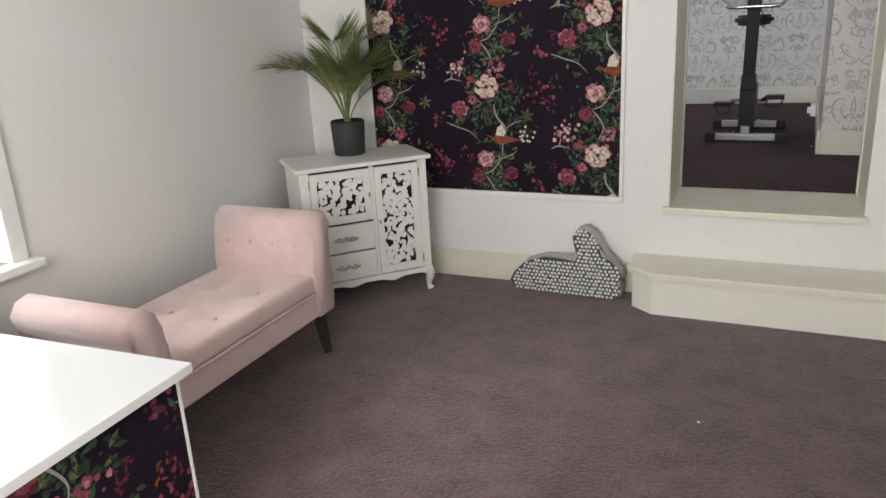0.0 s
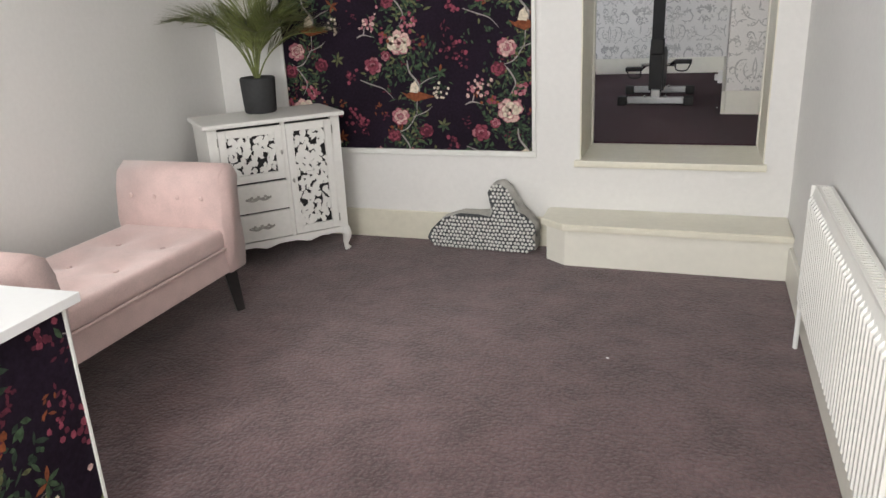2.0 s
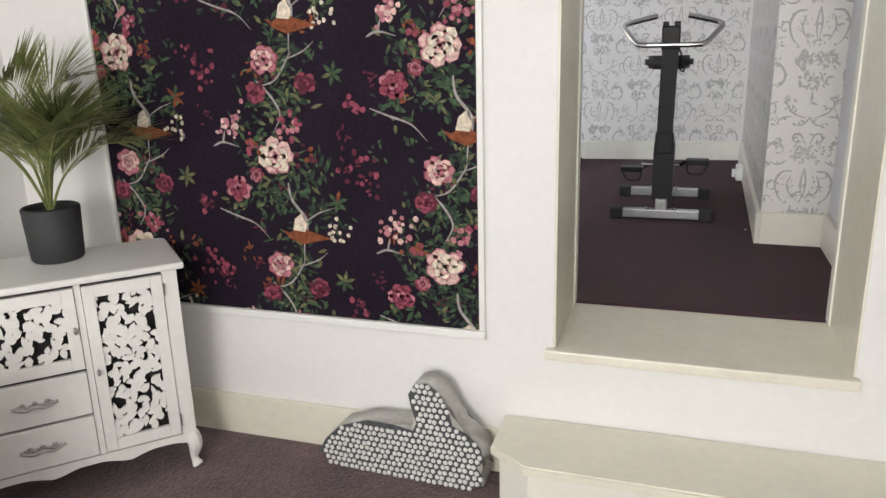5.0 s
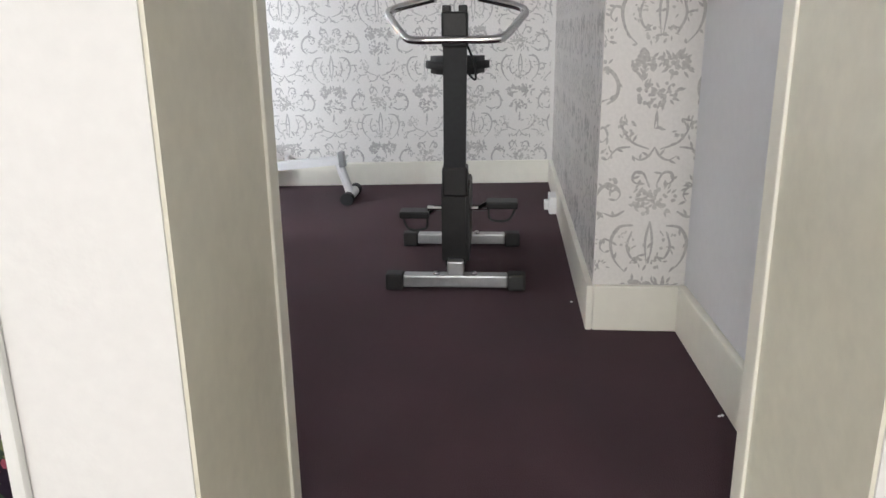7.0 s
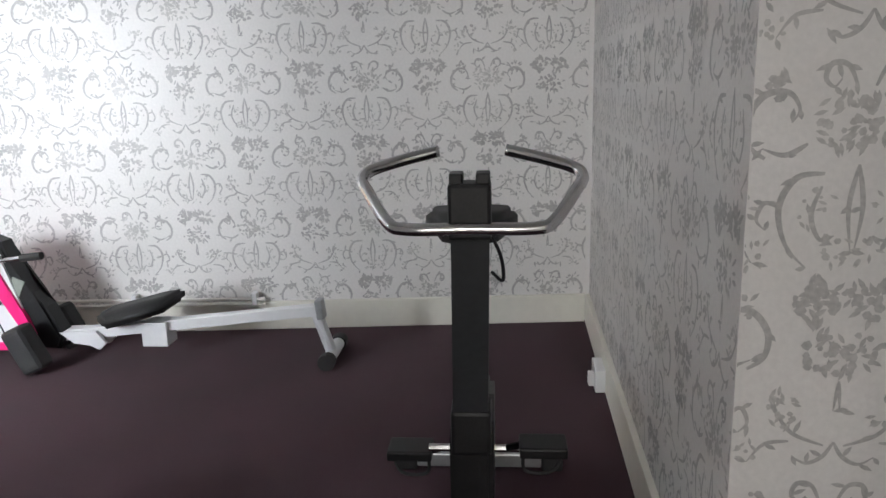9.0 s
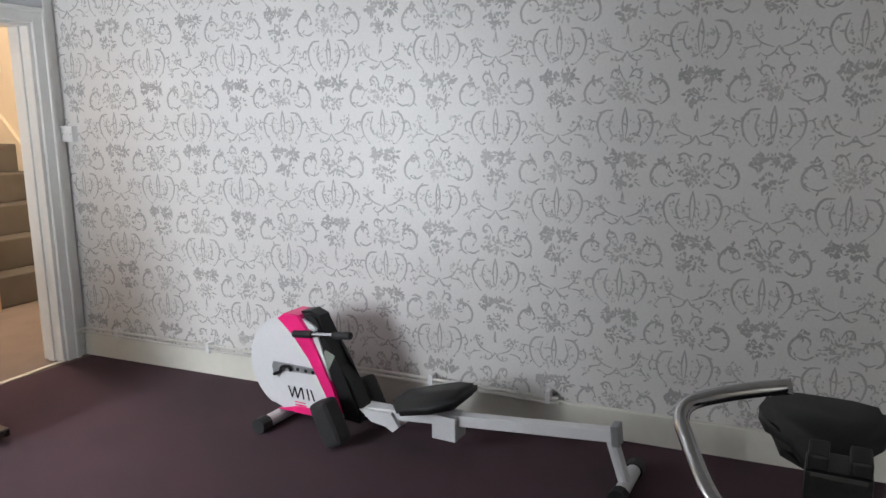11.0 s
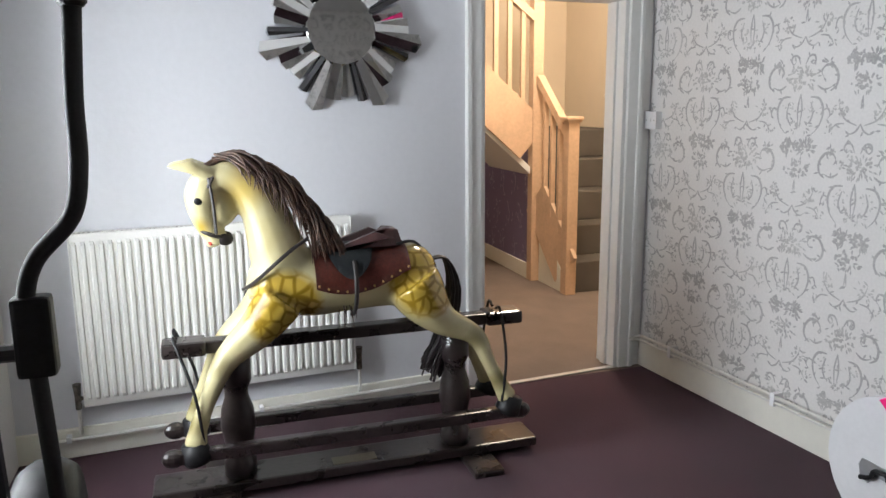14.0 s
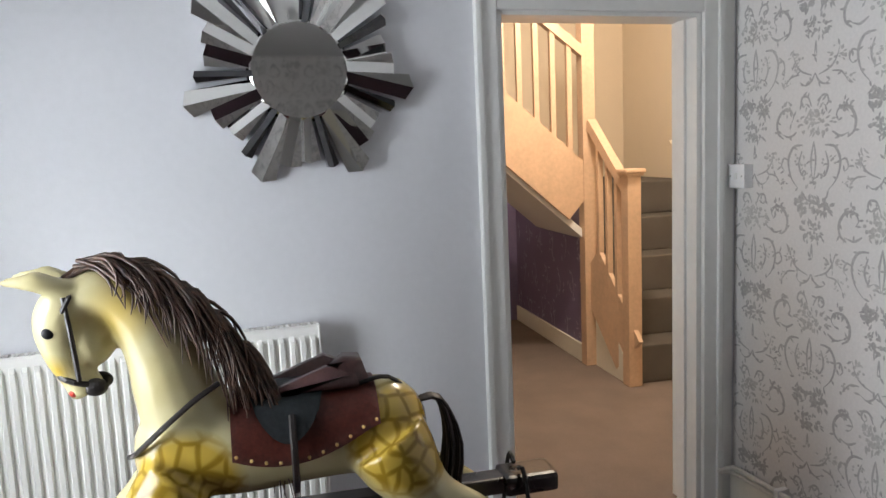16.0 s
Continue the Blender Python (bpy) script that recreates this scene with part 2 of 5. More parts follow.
def prism(bm, outline, d0, d1, axis='y', m=None, bevel=0.0):
    """An outline in the plane across an axis, given thickness from d0 to d1."""
    def at(u, v, d):
        return {'y': (u, d, v), 'x': (d, u, v), 'z': (u, v, d)}[axis]
    a = [bm.verts.new(at(u, v, d0)) for u, v in outline]
    b = [bm.verts.new(at(u, v, d1)) for u, v in outline]
    n = len(a)
    fs = [bm.faces.new(a), bm.faces.new(b)]
    for i in range(n):
        bm.faces.new((a[i], a[(i + 1) % n], b[(i + 1) % n], b[i]))
    if bevel:
        es = list({e for f in fs for e in f.edges})
        bmesh.ops.bevel(bm, geom=es, offset=bevel, segments=2, affect='EDGES')
    if m is not None:
        bmesh.ops.transform(bm, matrix=m, verts=[v for v in bm.verts if v in set(a + b)] if not bevel else bm.verts)
    return bm


def ellipsoid(bm, c, r, m=None, u=16, v=10):
    res = bmesh.ops.create_uvsphere(bm, u_segments=u, v_segments=v, radius=1)
    mm = Matrix.Translation(c) @ (m or Matrix.Identity(4)) @ Matrix.Diagonal((*r, 1))
    bmesh.ops.transform(bm, matrix=mm, verts=res["verts"])
    return bm


def structure(name, bm, mat, label, category):
    return tagged(link(name, bm, mat), label, category, kind="structure")


# ---------- large structure ----------
T = 0.2
structure("floor_first_room", box(B(), XL - T, XR + T, -5.4, 0.0, F1 - 0.12, F1), M_CARPET, "mauve brown pile carpet over the whole floor", "carpet floor")
structure("floor_second_room", box(B(), -3.45, 1.6, 0.41, 4.0, -0.1, 0), M_CARPET2, "dark plum purple short pile carpet", "carpet floor")
structure("floor_hall", box(B(), -7.3, -3.45, 0.0, 5.2, -0.1, -0.002), M_CARPET3, "taupe brown hall carpet", "carpet floor")
structure("ceiling_first_room", box(B(), XL - T, XR + T, -5.4, 0.0, C1, C1 + 0.1), M_CEIL, "plain white ceiling", "ceiling")
structure("ceiling_second_room", box(B(), -3.6, 1.6, 0.0, 4.05, C2, C2 + 0.1), M_CEIL, "plain white ceiling", "ceiling")
structure("ceiling_hall", box(B(), -7.3, -3.75, 0.0, 5.2, 3.2, 3.3), M_CEIL, "plain white hall ceiling", "ceiling")

# wall between the rooms: an opening over a sill, and a window to the yard
OX0, OX1, OZ0, OZ1 = 0.382, 1.256, -0.028, 1.80
WX0, WX1, WZ0, WZ1 = -2.75, -1.95, 0.6, 1.8
bm = B()
box(bm, WX1, OX0, YM, 0.41, -0.6, C2)
box(bm, OX1, 1.6, YM, 0.41, -0.6, C2)
box(bm, OX0, OX1, YM, 0.41, -0.6, OZ0)
box(bm, OX0, OX1, YM, 0.41, OZ1, C2)
box(bm, -3.7, WX0, YM, 0.41, -0.6, C2)
box(bm, WX0, WX1, YM, 0.41, -0.6, WZ0)
box(bm, WX0, WX1, YM, 0.41, WZ1, C2)
structure("wall_middle", bm, M_WALL, "thick white painted wall with a tall opening", "wall")

# first room: window wall, radiator wall, back wall
A0, A1, AZ0, AZ1 = -3.52, -2.09, 0.19, 1.70
bm = B()
box(bm, XL - T, XL, A1, YM, -0.6, C1)
box(bm, XL - T, XL, -5.4, A0, -0.6, C1)
box(bm, XL - T, XL, A0, A1, -0.6, AZ0)
box(bm, XL - T, XL, A0, A1, AZ1, C1)
structure("wall_west", bm, M_WALL, "plain off-white painted wall with a window", "wall")
structure("wall_east", box(B(), XR, XR + T, -5.4, YM, -0.6, C1), M_WALL, "plain white painted wall", "wall")
# opening here is made up to hold the added frontal light
bm = B()
box(bm, XL - T, -0.65, -5.6, -5.4, -0.6, C1)
box(bm, 1.05, XR + T, -5.6, -5.4, -0.6, C1)
box(bm, -0.65, 1.05, -5.6, -5.4, -0.6, 0.4)
box(bm, -0.65, 1.05, -5.6, -5.4, 1.95, C1)
structure("wall_south", bm, M_WALL, "plain white painted wall with an added window opening", "wall")

# second room
structure("wall_north", box(B(), -0.12, 5.15, 0, 0.1, -0.1, C2), M_DAMASK, "wall in silvery white damask wallpaper", "wall").matrix_basis = NW
PIER = pose(1.103, 1.412, 0, 0, 0, -1.5)   # near corner of the pier
structure("wall_pier", box(B(), 0, 0.6, 0, 2.5, -0.1, C2), M_DAMASK, "projecting pier in silvery damask wallpaper", "wall").matrix_basis = PIER
structure("wall_east_second_room", box(B(), 1.388, 1.6, 0.41, 1.41, -0.1, C2), M_WALL2, "plain pale grey white painted wall", "wall")

# door wall, a little out of square: s runs along it away from the damask wall, d out into the room
DW = pose(-3.5, 3.4, 0, 0, 0, math.degrees(math.atan2(-1, 0.075)))
DS0, DS1 = 0.025, 0.868
bm = B()
box(bm, -0.16, DS0, -0.14, 0, -0.1, C2)
box(bm, DS1, 3.05, -0.14, 0, -0.1, C2)
box(bm, DS0, DS1, -0.14, 0, 2.0, C2)
ob = structure("wall_door", bm, M_WALL2, "pale grey white painted wall with a doorway", "wall")
ob.matrix_basis = DW

# hall
structure("wall_hall_west", box(B(), -7.3, -7.1, 0.0, 5.2, -0.1, 3.2), M_BEIGE, "warm beige hall wall", "wall")
structure("wall_hall_north", box(B(), -7.1, -3.62, 4.85, 5.05, -0.1, 3.2), M_BEIGE, "warm beige wall beside the stairs", "wall")
structure("wall_hall_south", box(B(), -7.1, -3.4, 0.0, 0.2, -0.1, 3.2), M_BEIGE, "warm beige hall wall", "wall")
structure("wall_hall_east", box(B(), -3.72, -3.52, 3.54, 4.85, -0.1, 3.2), M_BEIGE, "warm beige hall wall beside the doorway", "wall")
bm = box(B(), -0.16, 3.05, -0.24, -0.141, C2 - 0.3, 3.2)
structure("wall_hall_upper", bm, M_BEIGE, "warm beige wall above the doorway", "wall").matrix_basis = DW

# baseboards
S0, SZ = 0.25, -0.30    # end and height of the step below the opening
structure("baseboard_first_room", box(B(), XL, S0 - 0.002, YM - 0.018, YM, F1, F1 + 0.162, 0.004), M_CREAM, "cream painted baseboard", "baseboard")
structure("baseboard_first_room_west", box(B(), XL, XL + 0.018, -5.4, YM - 0.018, F1, F1 + 0.165, 0.004), M_CREAM_WHITE, "cream painted baseboard", "baseboard")
structure("baseboard_first_room_east", box(B(), XR - 0.018, XR, -5.4, -0.335, F1, F1 + 0.165, 0.004), M_CREAM_WHITE, "cream painted baseboard", "baseboard")


def skirting(bm, x0, x1, y0, y1, h, lip):
    box(bm, x0, x1, y0, y1, 0, h, 0.003)
    return bm


structure("baseboard_north", box(B(), 0, 4.66, -0.022, 0, 0, 0.145, 0.006), M_CREAM_WHITE, "cream painted baseboard under damask wallpaper", "baseboard").matrix_basis = NW
bm = box(B(), -0.022, 0, -0.022, 2.46, 0, 0.15, 0.005)
box(bm, 0.0005, 0.285, -0.022, 0, 0, 0.15, 0.005)
structure("baseboard_pier", bm, M_CREAM_WHITE, "cream painted baseboard around the pier", "baseboard").matrix_basis = PIER
structure("baseboard_east_second_room", box(B(), 1.363, 1.388, 0.41, 1.384, 0, 0.16, 0.008), M_CREAM_WHITE, "cream painted baseboard with a rounded top", "baseboard")
structure("baseboard_door_wall", box(B(), 0.96, 3.02, 0, 0.02, 0, 0.13, 0.005), M_CREAM_WHITE, "cream white painted baseboard", "baseboard").matrix_basis = DW

# ---------- openings and trim ----------
structure("window_sill_opening", box(B(), OX0 - 0.025, OX1 + 0.012, YM - 0.03, 0.409, OZ0 - 0.014, OZ0 + 0.02, 0.006), M_CREAM, "cream painted deep sill of the opening", "sill")
bm = B()
box(bm, OX0 - 0.002, OX0 + 0.006, YM + 0.004, 0.37, OZ0 + 0.02, OZ1)
box(bm, OX1 - 0.006, OX1 + 0.002, YM + 0.004, 0.37, OZ0 + 0.02, OZ1)
box(bm, OX0 + 0.006, OX1 - 0.006, YM + 0.004, 0.37, OZ1 - 0.008, OZ1 + 0.002)
structure("trim_opening_reveal", bm, M_CREAM, "cream painted side linings of the opening", "trim")
bm = B()
box(bm, OX0 - 0.002, OX0 + 0.012, 0.37, 0.425, OZ0 + 0.02, OZ1, 0.004)
box(bm, OX1 - 0.012, OX1 + 0.002, 0.37, 0.425, OZ0 + 0.02, OZ1, 0.004)
structure("trim_opening_frame", bm, M_CREAM_WHITE, "slim white frame at the back of the opening", "trim")

# step below the opening, with a cut corner and a nosed top
out = [(S0, YM), (S0, -0.235), (0.356, -0.318), (XR, -0.33), (XR, YM)]
step = thing("step_box", pose(0, 0, 0), "ivory painted boxed step with a cut corner below the opening", "step")
part("riser", prism(B(), out, F1, SZ, 'z'), M_CREAM_WHITE, step)
top = [(S0 - 0.025, YM - 0.001), (S0 - 0.025, -0.25), (0.347, -0.342), (XR - 0.001, -0.354), (XR - 0.001, YM - 0.001)]
part("tread", prism(B(), top, SZ + 0.001, SZ + 0.035, 'z', bevel=0.006), M_CREAM, step, "cream painted tread with a rounded nose")

# window frames
def window(name, m, w, h, label):
    """A casement in its opening: x across, z up, seen from +y."""
    win = tagged(new(name), label, "window", kind="structure")
    win.matrix_basis = m
    fr = B()
    for a in (box(fr, 0, 0.06, -0.05, 0, 0, h), box(fr, w - 0.06, w, -0.05, 0, 0, h), box(fr, 0.06, w - 0.06, -0.05, 0, 0, 0.07), box(fr, 0.06, w - 0.06, -0.05, 0, h - 0.06, h), box(fr, w / 2 - 0.03, w / 2 + 0.03, -0.05, 0, 0.07, h - 0.06)):
        pass
    part("window_frame", fr, M_PVC, win)
    for x0, x1 in ((0.06, w / 2 - 0.03), (w / 2 + 0.03, w - 0.06)):
        p = part("pane", box(B(), x0, x1, -0.03, -0.024, 0.07, h - 0.06), M_GLASS, win)
        p.visible_shadow = False
    return win


window("window_1", pose(XL - 0.13, A1, AZ0, 0, 0, -90), A1 - A0, AZ1 - AZ0, "white framed window over a painted sill")
window("window_2", pose(WX0, 0.12, WZ0), WX1 - WX0, WZ1 - WZ0, "white framed window to the yard")
# unseen window, added to go with the frontal light
window("window_3", pose(-0.65, -5.52, 0.4), 1.7, 1.55, "unseen white framed window added in the end wall")
bm = B()
box(bm, XL, XL + 0.02, A1, A1 + 0.07, AZ0, AZ1 + 0.07, 0.005)
box(bm, XL, XL + 0.02, A0 - 0.07, A0, AZ0, AZ1 + 0.07, 0.005)
box(bm, XL, XL + 0.02, A0, A1, AZ1, AZ1 + 0.07, 0.005)
structure("trim_window", bm, M_TRIM, "white gloss window casing", "trim")
structure("sill_window", box(B(), XL - 0.12, XL + 0.07, A0 - 0.1, A1 + 0.1, AZ0 - 0.035, AZ0, 0.008), M_TRIM, "white gloss window sill", "sill")
structure("ground", box(B(), -60, 60, -60, 60, -0.75, -0.7), material("yard_concrete", (0.3, 0.29, 0.27), 0.9), "grey yard ground outside the windows", "ground")

# door casing
bm = B()
box(bm, DS1 + 0.001, DS1 + 0.075, 0, 0.022, 0, 2.075, 0.005)
box(bm, DS1 + 0.06, DS1 + 0.085, 0.0, 0.034, 0, 2.09, 0.006)
box(bm, -0.05, DS0 - 0.001, 0, 0.022, 0, 2.075, 0.005)
box(bm, -0.062, -0.036, 0.0, 0.034, 0, 2.09, 0.006)
box(bm, DS0, DS1, 0, 0.022, 2.001, 2.075, 0.005)
box(bm, -0.036, DS1 + 0.06, 0, 0.034, 2.062, 2.09, 0.006)
structure("trim_door_casing", bm, M_TRIM, "white gloss moulded door casing", "trim").matrix_basis = DW
bm = B()
box(bm, DS0, DS0 + 0.022, -0.16, 0.004, 0, 2.0, 0.002)
box(bm, DS1 - 0.022, DS1, -0.16, 0.004, 0, 2.0, 0.002)
box(bm, DS0 + 0.022, DS1 - 0.022, -0.16, 0.004, 1.985, 2.001, 0.002)
box(bm, DS0 + 0.022, DS0 + 0.036, -0.11, -0.06, 0, 1.985, 0.002)
structure("trim_door_lining", bm, M_TRIM, "white gloss door lining with a stop bead", "trim").matrix_basis = DW
structure("trim_corner_board", box(B(), -0.118, -0.063, 0, 0.014, 0, C2, 0.003), M_TRIM, "white painted board between door and damask wall", "trim").matrix_basis = DW
structure("trim_threshold", box(B(), DS0, DS1, -0.02, 0.012, 0, 0.007, 0.002), material("pale_threshold", (0.6, 0.57, 0.52), 0.35, 0.3), "pale metal carpet threshold strip", "trim").matrix_basis = DW


# ---------- printed wallpapers ----------
class Print:
    """Flat printed shapes, kept inside a rectangle."""
    def __init__(self, u0, u1, v0, v1):
        self.box, self.v, self.f, self.mi = (u0, u1, v0, v1), [], [], []

    def poly(self, pts, mat, lift):
        u0, u1, v0, v1 = self.box
        if max(p[0] for p in pts) <= u0 or min(p[0] for p in pts) >= u1 or max(p[1] for p in pts) <= v0 or min(p[1] for p in pts) >= v1:
            return
        k = len(self.v)
        self.v += [(min(max(p[0], u0), u1), -lift, min(max(p[1], v0), v1)) for p in pts]
        self.f.append(tuple(range(k, k + len(pts))))
        self.mi.append(mat)

    def blob(self, c, r, mat, lift, n=7, squash=1.0, a0=0.0, rough=0.25):
        self.poly([(c[0] + r * (1 + random.uniform(-rough, rough)) * math.cos(a0 + i / n * math.tau), c[1] + squash * r * (1 + random.uniform(-rough, rough)) * math.sin(a0 + i / n * math.tau)) for i in range(n)], mat, lift)

    def leaf(self, c, ang, ln, w, mat, lift):
        d, n = (math.cos(ang), math.sin(ang)), (-math.sin(ang), math.cos(ang))
        shape = ((0, 0), (0.3, 0.8), (0.6, 0.9), (1, 0), (0.6, -0.8), (0.3, -0.7))
        self.poly([(c[0] + ln * a * d[0] + w * b * n[0], c[1] + ln * a * d[1] + w * b * n[1]) for a, b in shape], mat, lift)

    def ribbon(self, pts, w0, w1, mat, lift, mirror=None):
        pts = [Vector((*p, 0)) for p in pts]
        path = smooth_path(pts, 5)
        n = len(path)
        L, R = [], []
        for i, p in enumerate(path):
            d = (path[min(i + 1, n - 1)] - path[max(i - 1, 0)]).normalized()
            t = i / (n - 1)
            w = (w0 + (w1 - w0) * t) * (0.55 + 0.9 * math.sin(math.pi * min(1, t * 1.1)))
            L.append((p.x - d.y * w, p.y + d.x * w))
            R.append((p.x + d.y * w, p.y - d.x * w))
        for i in range(n - 1):
            self.poly([L[i], R[i], R[i + 1], L[i + 1]], mat, lift)

    def finish(self, name, mats, parent, label=""):
        return part(name, (self.v, self.f, self.mi), mats, parent, label)


# material slots of the floral print
FL = PETALS + LEAVES + [M_TWIG, M_BIRD]
ROSE, PINK, BLUSH, WINE, IVORY, LD, LM, LO, TW, BI = range(10)


def bloom(p, c, r, outer, inner, dark, lift):
    for ring, (rr, n, pr, mat) in enumerate(((0.72, 7, 0.42, outer), (0.45, 6, 0.36, inner), (0.2, 4, 0.26, outer), (0.05, 3, 0.16, dark))):
        for i in range(n):
            a = i / n * math.tau + ring * 0.6 + random.uniform(-0.25, 0.25)
            cc = (c[0] + rr * r * math.cos(a), c[1] + rr * r * math.sin(a) * 0.92)
            p.blob(cc, pr * r * 1.12, dark if ring < 3 else dark, lift + ring * 0.00012, 6, 0.9, a, 0.12)
            p.blob(cc, pr * r * random.uniform(0.85, 1.05), random.choice((mat, mat, inner)), lift + ring * 0.00012 + 0.00005, 7, 0.9, a, 0.2)


def floral_unit(p, x, z):
    def at(dx, dz):
        return (x + dx, z + dz)
    for cx, cz, sx, sz, n in ((0.02, -0.12, 0.10, 0.07, 60), (-0.08, 0.02, 0.09, 0.09, 40), (0.06, 0.17, 0.08, 0.10, 35), (0.06, -0.36, 0.07, 0.12, 45), (-0.03, -0.5, 0.08, 0.07, 30), (-0.15, -0.18, 0.07, 0.05, 14), (0.16, -0.05, 0.07, 0.06, 14), (0.2, -0.2, 0.05, 0.04, 10)):
        for _ in range(int(n * 1.7)):
            a = random.uniform(0, math.tau)
            p.leaf(at(random.gauss(cx, sx * 0.6), random.gauss(cz, sz * 0.6)), a, random.uniform(0.015, 0.05), random.uniform(0.004, 0.010), random.choice((LD, LD, LD, LM, LM, LO)), random.uniform(0.0002, 0.0007))
    for pts, w in ((((0.04, -0.09), (0.05, -0.15), (0.10, -0.22), (0.085, -0.30), (0.08, -0.37)), 0.0045), (((-0.24, -0.19), (-0.17, -0.215), (-0.1, -0.24), (-0.05, -0.29)), 0.003), (((-0.24, 0.03), (-0.2, 0.045), (-0.14, 0.03)), 0.0035), (((-0.2, 0.045), (-0.19, 0.085)), 0.003), (((0.08, -0.37), (0.02, -0.45), (-0.05, -0.47)), 0.003), (((-0.05, 0.25), (0.0, 0.2), (0.03, 0.14), (0.0, 0.08)), 0.0035), (((0.1, -0.22), (0.15, -0.19), (0.21, -0.17)), 0.0022), (((0.05, -0.39), (0.13, -0.36), (0.17, -0.33)), 0.0022)):
        p.ribbon([at(*q) for q in pts], w, w * 0.5, TW, 0.0008)
    bloom(p, at(0, 0), 0.062, BLUSH, IVORY, PINK, 0.0010)
    bloom(p, at(-0.157, -0.116), 0.045, PINK, ROSE, WINE, 0.0010)
    bloom(p, at(-0.015, -0.385), 0.047, PINK, BLUSH, ROSE, 0.0010)
    bloom(p, at(0.13, -0.46), 0.036, ROSE, WINE, WINE, 0.0010)
    bloom(p, at(-0.058, -0.49), 0.036, WINE, ROSE, WINE, 0.0010)
    bloom(p, at(-0.08, -0.065), 0.026, ROSE, PINK, WINE, 0.0011)
    for c, mats, n, r in (((-0.167, 0.123), (PINK, BLUSH), 22, 0.05), ((0.058, 0.1), (ROSE, PINK), 22, 0.045), ((0.3, -0.03), (WINE, ROSE), 16, 0.06), ((-0.3, -0.17), (WINE, ROSE), 12, 0.04), ((0.12, 0.0), (WINE, BI), 14, 0.035), ((-0.085, 0.045), (BI, ROSE), 14, 0.03), ((-0.24, 0.27), (WINE, ROSE), 12, 0.05)):
        for _ in range(n):
            p.blob(at(random.gauss(c[0], r * 0.55), random.gauss(c[1], r * 0.55)), random.uniform(0.005, 0.012), random.choice(mats), 0.0009 + random.uniform(0, 0.0002), 6)
    for _ in range(14):
        cx, cz, m = random.uniform(-0.28, 0.28), random.uniform(-0.36, 0.36), random.choice((WINE, WINE, LD, LM, BI))
        for _ in range(7):
            p.leaf(at(cx + random.gauss(0, 0.014), cz + random.gauss(0, 0.014)), random.uniform(0, 6.28), random.uniform(0.012, 0.03), 0.005, m, random.uniform(0.0002, 0.0007))
    # bird: body, breast, tail
    p.poly([at(*q) for q in ((-0.0, -0.255), (0.03, -0.285), (0.08, -0.305), (0.14, -0.29), (0.19, -0.28), (0.14, -0.265), (0.09, -0.25), (0.06, -0.25), (0.03, -0.265))], BI, 0.0012)
    p.poly([at(*q) for q in ((0.045, -0.255), (0.055, -0.215), (0.08, -0.195), (0.1, -0.235), (0.09, -0.26))], IVORY, 0.0013)
    for _ in range(14):
        p.blob(at(random.gauss(0.21, 0.028), random.gauss(-0.25, 0.028)), 0.0075, IVORY, 0.0011, 6)
    for cx, cz, mat in ((0.23, -0.43, LO), (0.22, -0.15, BI), (0.02, 0.3, LO)):
        for i in range(6):
            p.leaf(at(cx, cz), i * 1.05 + 0.3, 0.042, 0.008, random.choice((mat, LM)), 0.0009)


def floral(parent, u0, u1, v0, v1, ox=-0.571, oz=0.592):
    p = Print(u0, u1, v0, v1)
    for i in range(-4, 5):
        for j in range(-5, 5):
            x, z = ox + i * 0.594, oz + j * 0.702 - (0.351 if i % 2 else 0)
            if u0 - 0.4 < x < u1 + 0.4 and v0 - 0.5 < z < v1 + 0.6:
                floral_unit(p, x, z)
    p.finish("printed_flowers", FL, parent, "printed roses, birds and leafy twigs")


